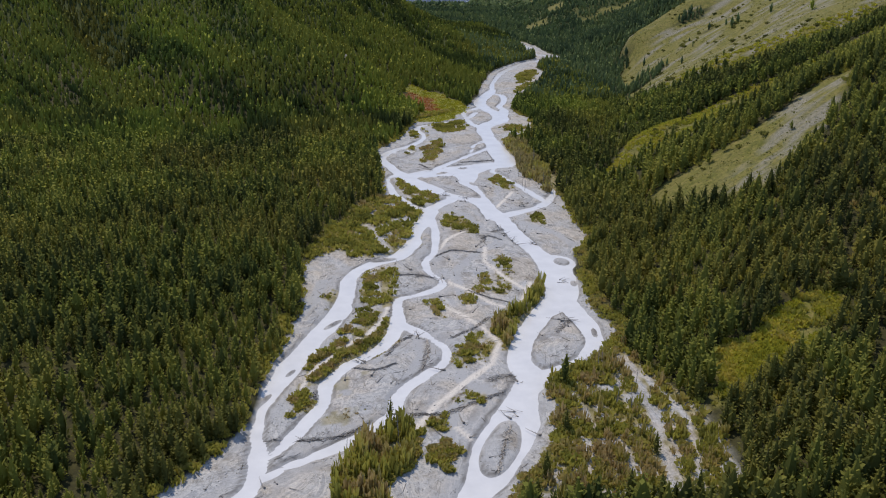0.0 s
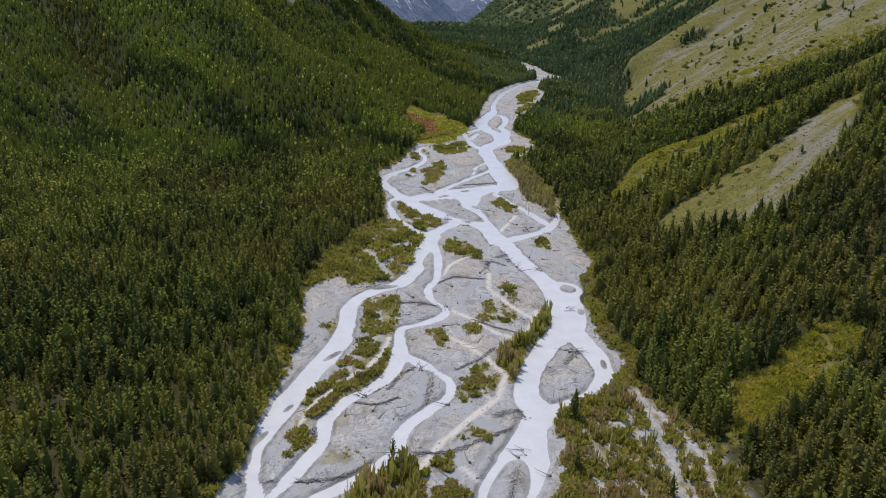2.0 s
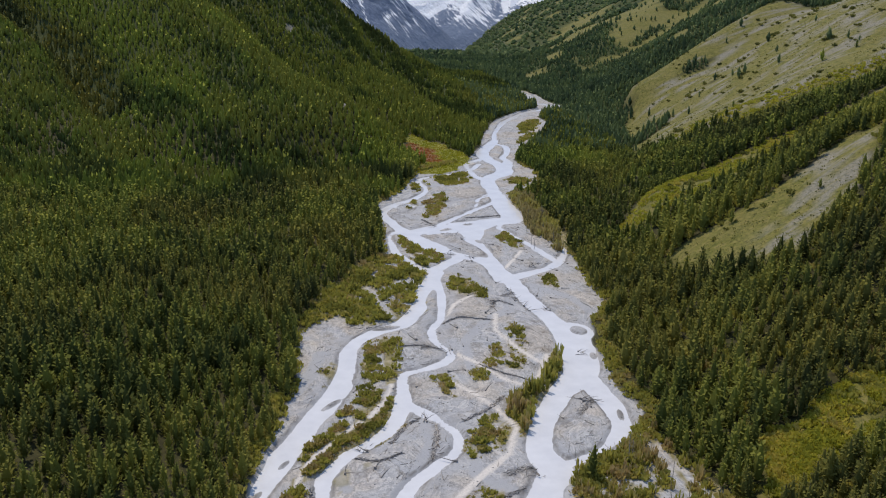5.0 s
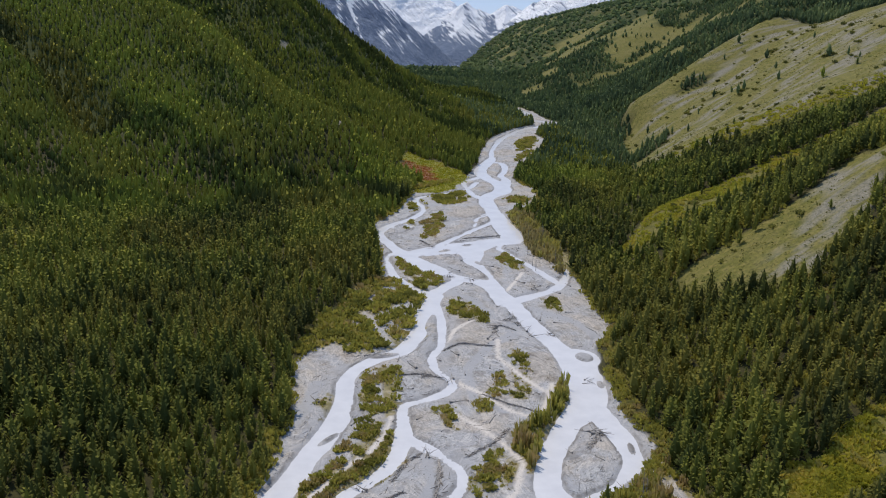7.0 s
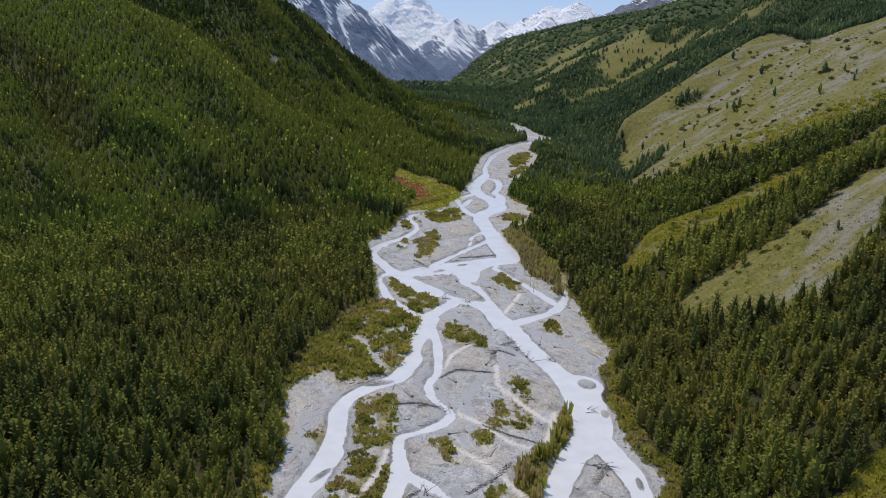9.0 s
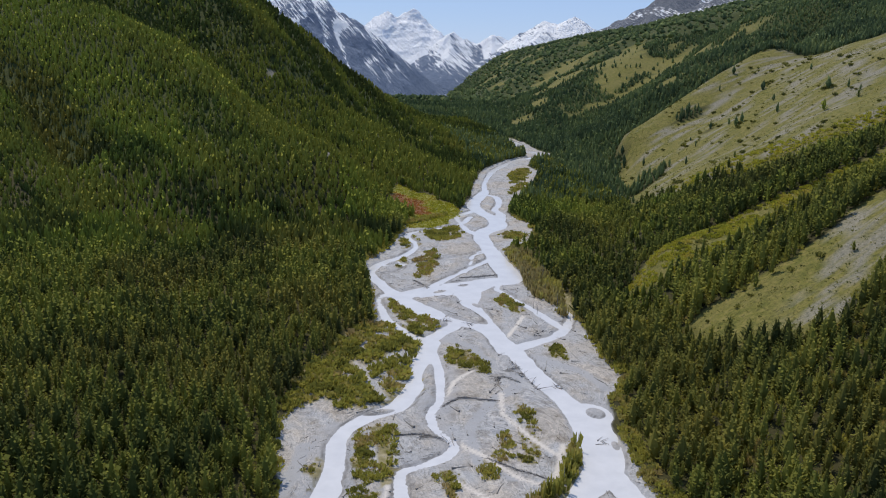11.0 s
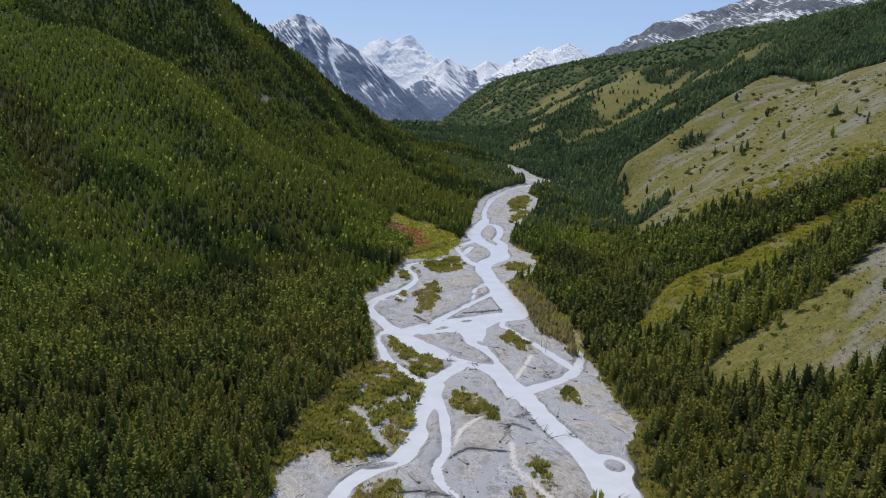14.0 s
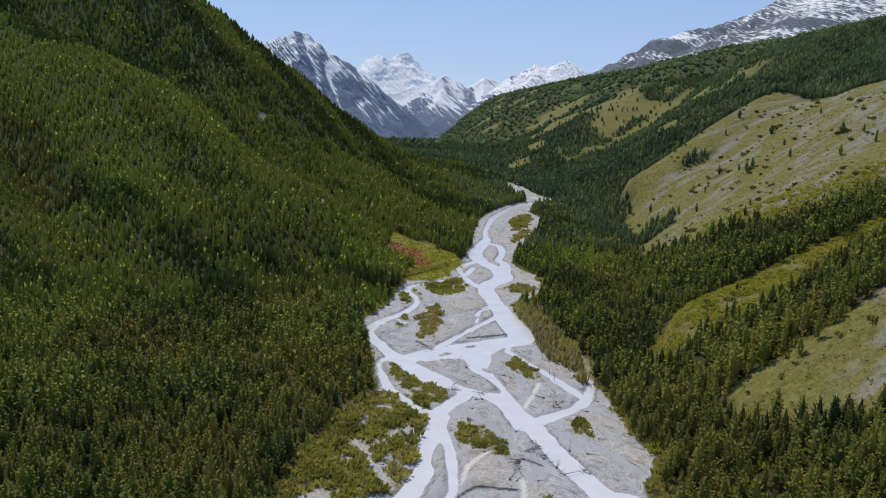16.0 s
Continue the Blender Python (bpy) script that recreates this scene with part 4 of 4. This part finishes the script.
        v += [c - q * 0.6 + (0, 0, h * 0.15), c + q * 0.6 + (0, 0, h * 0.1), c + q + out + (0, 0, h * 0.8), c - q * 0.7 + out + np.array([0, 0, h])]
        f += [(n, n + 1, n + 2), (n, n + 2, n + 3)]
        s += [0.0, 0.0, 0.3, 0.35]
    return np.array(v), np.array(f), np.array(s)


BUSH = [bush_proto(i, 15) for i in range(6)]
POLE = [bush_proto(i + 9, 12, 1.0) for i in range(5)]


def bush_points(outlines, step, seed, floor_=0.3):
    r = np.random.default_rng(seed)
    xs, ys = [], []
    for outline in outlines:
        a = np.array(outline, float)
        lo, hi = a.min(0) - 2, a.max(0) + 2
        n = int((hi[0] - lo[0]) * (hi[1] - lo[1]) / step ** 2)
        px, py = r.uniform(lo[0], hi[0], n), r.uniform(lo[1], hi[1], n)
        near = inside(px, py, outline) > -2
        xs.append(px[near])
        ys.append(py[near])
    x, y = np.concatenate(xs), np.concatenate(ys)
    rill = strokes(x, y, RILLS + SAND, 0 * x)
    cover = scrub_cover(x, y)
    keep = (r.random(len(x)) < cover * 1.15) & (channel_depth(x, y) < -0.6) & (cover > floor_) & (rill < -0.8) & (fbm(x / 7, y / 7, 211, 3) + 0.12 * (r.random(len(x)) - 0.5) > 0.335)
    return x[keep], y[keep], r


BARS = [outline for outline, dense in SCRUB.values()]


def thicket(name, label, outlines, step, size, seed, warm=0.3, kind="", floor_=0.3, protos=None, wide=1.0, mat=None):
    x, y, r = bush_points(outlines, step, seed, floor_)
    if not len(x):
        return
    z = ground_level(x, y) - 0.1
    h = size * (0.35 + 1.15 * r.random(len(x)) ** 2)
    tint = np.clip(warm + 1.3 * (fbm(x / 8, y / 8, 77, 2) - 0.5) + 0.3 * (r.random(len(x)) - 0.5), 0, 1)
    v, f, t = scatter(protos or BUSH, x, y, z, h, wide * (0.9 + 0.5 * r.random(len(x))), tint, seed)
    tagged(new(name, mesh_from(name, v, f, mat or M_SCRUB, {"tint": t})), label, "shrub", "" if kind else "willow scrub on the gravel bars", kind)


def willow_bush(k):
    pv, pf, ps = bush_proto(k + 40, 34)
    me = mesh_from("willow_bush", pv, pf, M_SCRUB, {"tint": np.clip(0.2 + 0.12 * k + ps, 0, 1)})
    return tagged(new("willow_bush", me), "low olive-green willow bush on a pale gravel bar", "shrub", "willow bushes on the bars")


def bar_scrub():
    """The biggest bushes of the bars one by one, the low growth between them joined."""
    kinds = [willow_bush(k) for k in range(5)]
    x, y, r = bush_points(BARS, 1.9, 110)
    order = np.argsort(np.hypot(x - 40, y - 150) + 120 * r.random(len(x)))[:290]
    z = ground_level(x, y) - 0.08
    for n, i in enumerate(order):
        s = 1.5 + 1.5 * r.random()
        m = pose(x[i], y[i], z[i], 0, 0, r.random() * 360) @ Matrix.Diagonal((s * 1.15, s * (0.9 + 0.4 * r.random()), s * (0.75 + 0.5 * r.random()), 1))
        ob = kinds[n] if n < 5 else copy_thing(kinds[n % 5], pose(0, 0, 0))
        ob.matrix_basis = m


bar_scrub()
thicket("bar_scrub", "low olive-green willow scrub on the gravel bars", BARS, 1.25, 1.7, 100, 0.3, "stuff")
thicket("bar_grass", "short olive-brown grass and litter on the gravel bars", BARS, 1.3, 0.6, 101, 0.8, "stuff", 0.2)
thicket("bar_grass", "olive-brown grass covering a long gravel bar", [SCRUB[k][0] for k in ("grass_bar", "grass_tip", "upper_bar", "stick_bar")], 0.75, 0.8, 102, 0.72, "stuff", 0.2)
thicket("poplar_thicket", "tall olive-brown poplar and willow thicket on gravel bars", [SCRUB["grove"][0], SCRUB["pole_wood"][0]], 1.5, 6.8, 200, 0.45, "stuff", 0.3, POLE, 0.3)
thicket("bank_scrub", "yellow-green scrub on the shelf below the forest", [SHELF], 1.75, 3.0, 301, 0.3, "stuff")
thicket("bank_scrub", "brownish green scrub between dry gravel rills", [FAN], 1.5, 2.5, 302, 0.5, "stuff")
thicket("birch_thicket", "thin brownish birch and willow poles between dry rills", [FAN], 2.1, 4.6, 305, 0.75, "stuff", 0.3, POLE, 0.3)
thicket("bare_wood", "leafless grey-brown young wood beside the channel", [BARE_WOOD], 1.35, 5.0, 303, 0.5, "stuff", 0.3, POLE, 0.34, M_TWIG)



def edge_scrub():
    """Low growth along both banks, where the gravel meets the trees, and among the trees of the near slope."""
    r = np.random.default_rng(404)
    x, y = r.uniform(-70, 200, 60000), r.uniform(180, 760, 60000)
    bed = on_bed(x, y)
    keep = (bed < 1.2) & (bed > -9) & (channel_depth(x, y) < -0.8) & (r.random(len(x)) < 0.75 * smooth(-9, -4, bed) * smooth(2.0, -0.5, bed))
    x1, y1 = x[keep], y[keep]
    x, y = r.uniform(110, 330, 5500), r.uniform(195, 480, 5500)
    dr = land(x, y)[2]
    op = openness(x, y, dr)
    keep = (dr > 0) & (fbm(x / 22, y / 22, 131, 3) > 0.47) & ((op < 0.3) | ((y < 300) & (r.random(len(x)) < 0.8)))
    x2, y2 = x[keep], y[keep]
    for name, label, x, y, size, warm in (("bank_scrub", "olive scrub along the edge of the forest", x1, y1, 2.6, 0.4), ("slope_scrub", "yellow-green birch and willow scrub on the slope", x2, y2, 3.6, 0.42)):
        z = ground_level(x, y) - 0.1
        h = size * (0.4 + 0.8 * r.random(len(x)))
        tint = np.clip(warm + 0.9 * (fbm(x / 12, y / 12, 78, 2) - 0.5) + 0.3 * (r.random(len(x)) - 0.5), 0, 1)
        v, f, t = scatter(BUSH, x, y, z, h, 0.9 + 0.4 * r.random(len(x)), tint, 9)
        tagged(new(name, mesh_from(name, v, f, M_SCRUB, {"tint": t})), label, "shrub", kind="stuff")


edge_scrub()


def meadow_scrub():
    """Yellow-green shrubs that fill the small meadow and the grassy strip between the trees."""
    r = np.random.default_rng(515)
    for n, size, outline in ((5200, 2.6, GRASS["near_clearing"]), (9000, 2.0, GRASS["strip"]), (2500, 2.4, [(318, 742), (330, 775), (380, 750), (440, 725), (520, 722), (520, 688), (430, 691), (365, 714)])):
        a = np.array(outline, float)
        x, y = r.uniform(a[:, 0].min(), a[:, 0].max(), n), r.uniform(a[:, 1].min(), a[:, 1].max(), n)
        keep = (inside(x, y, outline) + 8 * (fbm(x / 9, y / 9, 216, 3) - 0.5) > 0) & (fbm(x / 8, y / 8, 217, 3) > 0.38)
        x, y = x[keep], y[keep]
        h = size * (0.4 + 0.8 * r.random(len(x)))
        tint = np.clip(0.4 + 0.9 * (fbm(x / 9, y / 9, 218, 2) - 0.5) + 0.4 * (r.random(len(x)) - 0.5), 0, 1)
        v, f, t = scatter(BUSH, x, y, ground_level(x, y) - 0.1, h, 1.0 + 0.4 * r.random(len(x)), tint, 19)
        tagged(new("meadow_scrub", mesh_from("meadow_scrub", v, f, M_MEADOW, {"tint": t})), "yellow-green low shrubs on a clearing of the slope", "shrub", kind="stuff")


meadow_scrub()


def tufts():
    """Small dark shrubs dotted over the open slopes, and the low heath beside the river."""
    r = np.random.default_rng(77)
    small = [bush_proto(i + 90, 5, 0.8) for i in range(4)]
    x, y = r.uniform(180, 1000, 140000), r.uniform(370, 1250, 140000)
    dr = land(x, y)[2]
    keep = (openness(x, y, dr) > 0.6) & (fbm(x / 26, y / 26, 141, 3) > 0.41) & (x < 0.85 * y + 40)
    x, y = x[keep][:13000], y[keep][:13000]
    h = 0.4 + 1.5 * r.random(len(x)) ** 3
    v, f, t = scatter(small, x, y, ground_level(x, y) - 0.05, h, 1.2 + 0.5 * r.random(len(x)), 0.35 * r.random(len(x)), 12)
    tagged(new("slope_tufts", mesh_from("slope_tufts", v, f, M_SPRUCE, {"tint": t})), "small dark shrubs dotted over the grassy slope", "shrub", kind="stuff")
    x, y = r.uniform(40, 190, 11000), r.uniform(690, 970, 11000)
    keep = heath_cover(x, y) > 0.5
    x, y = x[keep], y[keep]
    h = 0.7 + 1.3 * r.random(len(x))
    warm = np.clip(0.3 + 0.7 * (fbm(x / 20, y / 20, 82, 2) - 0.5) + 0.75 * smooth(-4, 4, inside(x, y, HEATH_RED) + 18 * (fbm(x / 15, y / 15, 83, 2) - 0.5)), 0, 1)
    v, f, t = scatter(small, x, y, ground_level(x, y) - 0.05, h, 1.5 + 0.5 * r.random(len(x)), warm, 13)
    tagged(new("heath", mesh_from("heath", v, f, M_HEATH, {"tint": t})), "rusty and yellow-green low heath beside the river", "shrub", kind="stuff")


tufts()


# ---- mountains ----
def mountain(name, label, ridge, fall, mat, seed, rough=1.0, side=(), snow=0.0):
    """A massif under one crest line (x, y, z) with side ribs that fall towards the valley."""
    lines = [ridge] + list(side)
    pts = np.array([p for l in lines for p in l], float)
    reach = pts[:, 2].max() / fall + 40
    x0, x1, y0, y1 = pts[:, 0].min() - reach, pts[:, 0].max() + reach, pts[:, 1].min() - reach, min(4990, pts[:, 1].max() + reach)
    nx, ny = 260, 105
    X, Y = np.meshgrid(np.linspace(x0, x1, nx), np.linspace(y0, y1, ny))
    x, y = X.ravel(), Y.ravel()
    z = np.full(x.shape, -200.0)
    away = np.full(x.shape, 1e6)
    wx, wy = 60 * (fbm(x / 160, y / 160, seed + 30, 3) - 0.5), 60 * (fbm(x / 160, y / 160, seed + 40, 3) - 0.5)
    for line in lines:
        for a, b in zip(line[:-1], line[1:]):
            a, b = np.array(a, float), np.array(b, float)
            d = b[:2] - a[:2]
            k = np.clip(((x - a[0]) * d[0] + (y - a[1]) * d[1]) / (d @ d), 0, 1)
            off = np.hypot(x + wx - a[0] - k * d[0], y + wy - a[1] - k * d[1])
            away = np.minimum(away, off)
            z = np.maximum(z, a[2] + k * (b[2] - a[2]) - fall * off)
    ridged = 0.0
    for k in range(6):
        ridged = ridged + (1 - 2 * np.abs(vnoise((x + wx) / 170 * 2 ** k + k * 3, (y + wy) / 170 * 2 ** k, seed + k) - 0.5)) * 0.55 ** k
    ridged = ridged / 2.16 - 0.5
    z = z + rough * 90 * ridged * np.clip((z + 40) / 250, 0, 1)
    gully = fbm((x - 0.65 * away + 0.4 * wx) / 26, away / 190 + y / 900, seed + 50, 3)
    white = gully * 0.75 + 0.45 * np.clip(z / pts[:, 2].max(), 0, 1.2) - 0.25 * ridged + snow - 0.2
    me = mesh_from(name, np.stack([x, y, z], 1), grid_faces(ny, nx), mat, {"snow": white}, False)
    return tagged(new(name, me), label, "mountain", kind="structure")


# peak rock is lightened and blued to hold the distance haze in its colour
M_PEAK = mountain_material("hazy_snow_streaked_rock", (0.11, 0.155, 0.24), (0.20, 0.255, 0.35))
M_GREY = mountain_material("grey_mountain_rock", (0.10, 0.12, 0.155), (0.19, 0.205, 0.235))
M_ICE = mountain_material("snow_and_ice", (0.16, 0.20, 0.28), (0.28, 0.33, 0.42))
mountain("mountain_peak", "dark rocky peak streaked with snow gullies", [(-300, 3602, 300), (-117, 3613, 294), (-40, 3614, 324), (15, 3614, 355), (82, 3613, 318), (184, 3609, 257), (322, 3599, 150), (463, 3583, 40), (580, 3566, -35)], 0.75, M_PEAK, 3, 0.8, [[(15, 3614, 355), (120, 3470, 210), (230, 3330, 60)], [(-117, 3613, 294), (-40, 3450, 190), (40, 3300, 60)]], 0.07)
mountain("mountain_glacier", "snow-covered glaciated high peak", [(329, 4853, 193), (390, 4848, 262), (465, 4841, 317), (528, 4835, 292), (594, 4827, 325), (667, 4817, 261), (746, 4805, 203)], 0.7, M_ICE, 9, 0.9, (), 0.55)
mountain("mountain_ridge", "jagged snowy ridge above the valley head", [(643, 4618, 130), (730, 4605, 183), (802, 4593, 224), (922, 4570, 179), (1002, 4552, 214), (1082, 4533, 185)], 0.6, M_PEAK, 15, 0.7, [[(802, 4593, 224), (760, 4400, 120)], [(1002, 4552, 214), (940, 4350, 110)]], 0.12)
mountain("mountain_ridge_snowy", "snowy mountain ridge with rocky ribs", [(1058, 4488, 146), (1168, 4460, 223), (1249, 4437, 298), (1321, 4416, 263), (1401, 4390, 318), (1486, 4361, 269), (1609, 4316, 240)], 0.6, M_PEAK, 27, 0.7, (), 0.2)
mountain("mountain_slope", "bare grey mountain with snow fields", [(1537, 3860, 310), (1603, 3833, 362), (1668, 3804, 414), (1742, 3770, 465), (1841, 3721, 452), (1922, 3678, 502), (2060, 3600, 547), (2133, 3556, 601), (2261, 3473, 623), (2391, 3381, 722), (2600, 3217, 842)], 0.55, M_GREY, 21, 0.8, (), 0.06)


# ---- driftwood ----
def log_mesh(seed, length, radius, root=True):
    """A bleached, bent and tapered log with broken limbs and a root plate, lying along x."""
    r = np.random.default_rng(seed)
    me = trunk_mesh("log", length, radius, M_DEAD, 6, 0.03, 4, seed)
    v = np.zeros(len(me.vertices) * 3)
    me.vertices.foreach_get("co", v)
    v = v.reshape(-1, 3)
    bend = 0.05 * np.sin(v[:, 2] / length * 3)
    v = np.stack([v[:, 2], v[:, 1] + bend * length, v[:, 0] + radius * 0.6], 1)
    if root:
        near = v[:, 0] < 0.02 * length
        v[near, 1:] *= 2.6
    me.vertices.foreach_set("co", v.astype(np.float32).ravel())
    me.update()
    return me


LOGS = [log_mesh(k, 6.5 + k, 0.2 + 0.02 * k, k % 2 == 0) for k in range(5)]
JAMS = [(-2, 257), (37, 302), (102, 312), (98, 431), (14, 282), (54, 359), (112, 356), (71, 263), (89, 489), (75, 496), (75, 558), (112, 405), (86, 415), (98, 418), (30, 242), (64, 239), (80, 503), (100, 270), (43, 364), (120, 470)]


def put_log(x, y, k, turn, tilt=0.0, up=0.0, scale=1.0, parent=None):
    z = float(ground_level(np.array([x]), np.array([y]))[0]) + 0.08 + up
    ob = new("log" if parent else "driftwood_log", LOGS[k])
    m = pose(x, y, z, 0, tilt, turn) @ Matrix.Diagonal((scale, scale, scale, 1))
    if parent:
        ob.parent = parent
        m = parent.matrix_basis.inverted() @ m
    else:
        tagged(ob, "bleached driftwood log lying on gravel", "log", "driftwood logs")
    ob.matrix_basis = m
    return ob


rng = np.random.default_rng(5)
for jx, jy in JAMS:
    jam = tagged(new("log_jam"), "pile of bleached driftwood logs stranded on gravel", "log pile", "log piles")
    jz = float(ground_level(np.array([jx]), np.array([jy]))[0])
    jam.matrix_basis = pose(jx, jy, jz)
    lead = rng.random() * 180
    for i in range(7):
        put_log(jx + rng.normal(0, 1.6), jy + rng.normal(0, 1.6), int(rng.integers(0, 5)), lead + rng.normal(0, 38), rng.normal(-2, 3), 0.12 * i, 0.32 + 0.4 * rng.random(), jam)
count = 0
while count < 150:
    x, y = rng.uniform(-45, 150), rng.uniform(190, 560)
    ax, ay = np.array([x]), np.array([y])
    if on_bed(ax, ay)[0] > 1.5 and channel_depth(ax, ay)[0] < -0.9:
        put_log(x, y, int(rng.integers(0, 5)), rng.normal(75, 45), 0, 0, 0.3 + 0.5 * rng.random())
        count += 1


# ---- drift litter ----
def litter():
    """Thin bleached sticks and dark branches left in lines along the former water edges and in drifts on the bars."""
    r = np.random.default_rng(909)
    x, y = r.uniform(-50, 165, 90000), r.uniform(188, 620, 90000)
    d = channel_depth(x, y)
    line = np.exp(-((np.abs(d + 1.6)) / 0.5) ** 2) + np.exp(-((np.abs(d + 4.2 + 2 * fbm(x / 25, y / 25, 221, 2))) / 0.45) ** 2)
    drift = smooth(0.55, 0.66, fbm(x / 9, y / 9, 222, 3))
    keep = (on_bed(x, y) > 0.5) & (d < -1.0) & (r.random(len(x)) < 0.4 * line * smooth(0.48, 0.58, fbm(x / 14, y / 14, 223, 2)) + 0.045 * drift)
    x, y = x[keep], y[keep]
    ex = (channel_depth(x + 0.5, y) - channel_depth(x - 0.5, y))
    ey = (channel_depth(x, y + 0.5) - channel_depth(x, y - 0.5))
    a = np.arctan2(ex, -ey) + r.normal(0, 0.45, len(x))
    for path, half_ in WRACK:
        c = bezel(path, 0.18)
        heading = np.arctan2(*np.gradient(c, axis=0).T[::-1])
        off = r.normal(0, half_ * 0.6, (len(c), 2))
        ok = channel_depth(c[:, 0] + off[:, 0], c[:, 1] + off[:, 1]) < -0.6
        x, y, a = np.append(x, (c[:, 0] + off[:, 0])[ok]), np.append(y, (c[:, 1] + off[:, 1])[ok]), np.append(a, (heading + r.normal(0, 0.5, len(c)))[ok])
    n = len(x)
    half, rad = 0.5 + 1.7 * r.random(n) ** 2, 0.045 + 0.055 * r.random(n)
    z = ground_level(x, y) + rad * 0.6
    for name, label, mat, sel in (("drift_litter", "pale thin driftwood sticks scattered on the gravel bars", M_PALE, np.arange(n) % 3 > 0), ("drift_litter", "dark wet branches in drift lines on the gravel bars", M_BARK, np.arange(n) % 3 == 0)):
        m = int(sel.sum())
        ca_, sa_ = np.cos(a[sel]), np.sin(a[sel])
        V = []
        for end in (-1, 1):
            for k in range(3):
                q = 2.1 * k
                w = rad[sel] * math.cos(q) * (1.0 if end < 0 else 0.6)
                V.append(np.stack([x[sel] + end * half[sel] * ca_ - w * sa_, y[sel] + end * half[sel] * sa_ + w * ca_, z[sel] + rad[sel] * math.sin(q) + (0.06 if end > 0 else 0)], 1))
        V = np.stack(V, 1).reshape(-1, 3)
        f = np.array([(0, 1, 4), (0, 4, 3), (1, 2, 5), (1, 5, 4), (2, 0, 3), (2, 3, 5), (0, 2, 1), (3, 4, 5)])
        F_ = (f[None] + (np.arange(m) * 6)[:, None, None]).reshape(-1, 3)
        tagged(new(name, mesh_from(name, V, F_, mat)), label, "driftwood", kind="stuff")


litter()


# ---- dead standing trees ----
def snag(seed, height):
    top = new("dead_tree")
    part("trunk", trunk_mesh("trunk", height, 0.02 * height, M_DEAD, 6, 0.04, 12, seed), top)
    return tagged(top, "leafless grey dead tree standing on the bank", "tree", "dead trees")


snags = [snag(k, 8.5 + k) for k in range(3)]
for n in range(40):
    if n < 6:
        x, y = [(7, 221), (13, 212), (24, 226), (16, 228), (88, 322), (78, 305)][n]
    elif n < 24:
        x, y = rng.uniform(128, 156), rng.uniform(490, 580)
    else:
        x, y = rng.uniform(84, 122), rng.uniform(200, 275)
    z = float(ground_level(np.array([x]), np.array([y]))[0])
    ob = snags[n] if n < 3 else copy_thing(snags[n % 3], pose(0, 0, 0))
    ob.matrix_basis = pose(x, y, z, rng.normal(0, 4), rng.normal(0, 4), rng.random() * 360) @ Matrix.Scale(0.5 + 0.6 * rng.random(), 4)


# ---- stones ----
def stone_proto(seed):
    r = np.random.default_rng(seed)
    v = np.array([(1, 0, 0), (0, 1, 0), (-1, 0, 0), (0, -1, 0), (0, 0, 0.7), (0, 0, -0.5)], float) * (0.7 + 0.6 * r.random((6, 1)))
    f = np.array([(0, 1, 4), (1, 2, 4), (2, 3, 4), (3, 0, 4), (1, 0, 5), (2, 1, 5), (3, 2, 5), (0, 3, 5)])
    return v, f, np.zeros(6)


def stones(name, label, x, y, z, size, seed):
    v, f, t = scatter([stone_proto(k) for k in range(5)], x, y, z, size, np.ones(len(x)), np.zeros(len(x)), seed)
    tagged(new(name, mesh_from(name, v, f, M_STONE)), label, "stones", kind="stuff")


x, y = rng.uniform(-60, 150, 26000), rng.uniform(190, 620, 26000)
keep = (on_bed(x, y) > 0.5) & (channel_depth(x, y) < -0.5) & (fbm(x / 9, y / 9, 88, 3) > 0.45)
x, y = x[keep], y[keep]
stones("river_stones", "grey stones scattered over the gravel bars", x, y, ground_level(x, y), 0.1 + 0.32 * rng.random(len(x)) ** 3, 3)
x, y = rng.uniform(190, 700, 24000), rng.uniform(380, 1150, 24000)
op = openness(x, y, land(x, y)[2])
keep = (op > 0.6) & (fbm(x / 34, y / 15 - x / 32, 95, 5) > 0.49)
x, y = x[keep], y[keep]
stones("scree_stones", "grey boulders and scree on the grassy slope", x, y, land(x, y)[0], 0.25 + 0.9 * rng.random(len(x)) ** 3, 4)


# ---- junipers on the open slope ----
def juniper(k):
    pv, pf, ps = bush_proto(k + 70, 30, 0.8)
    me = mesh_from("juniper_bush", pv, pf, M_SPRUCE, {"tint": np.clip(0.02 + 0.1 * k + 0.4 * ps, 0, 1)})
    return tagged(new("juniper_bush", me), "dark green juniper bush on the open grassy slope", "shrub", "junipers on the slope")


kinds = [juniper(k) for k in range(4)]
x, y = rng.uniform(195, 700, 9000), rng.uniform(390, 1200, 9000)
keep = (openness(x, y, land(x, y)[2]) > 0.7) & (fbm(x / 40, y / 40, 99, 3) > 0.47) & (rng.random(len(x)) < np.clip(1.5 - y / 900, 0.35, 1))
x, y = x[keep][:290], y[keep][:290]
z = land(x, y)[0] + 1.0
for n in range(len(x)):
    s = 1.4 + 2.2 * rng.random() ** 2
    ob = kinds[n] if n < 4 else copy_thing(kinds[n % 4], pose(0, 0, 0))
    ob.matrix_basis = pose(x[n], y[n], z[n], 0, 0, rng.random() * 360) @ Matrix.Scale(s * (1 + y[n] / 1500), 4)
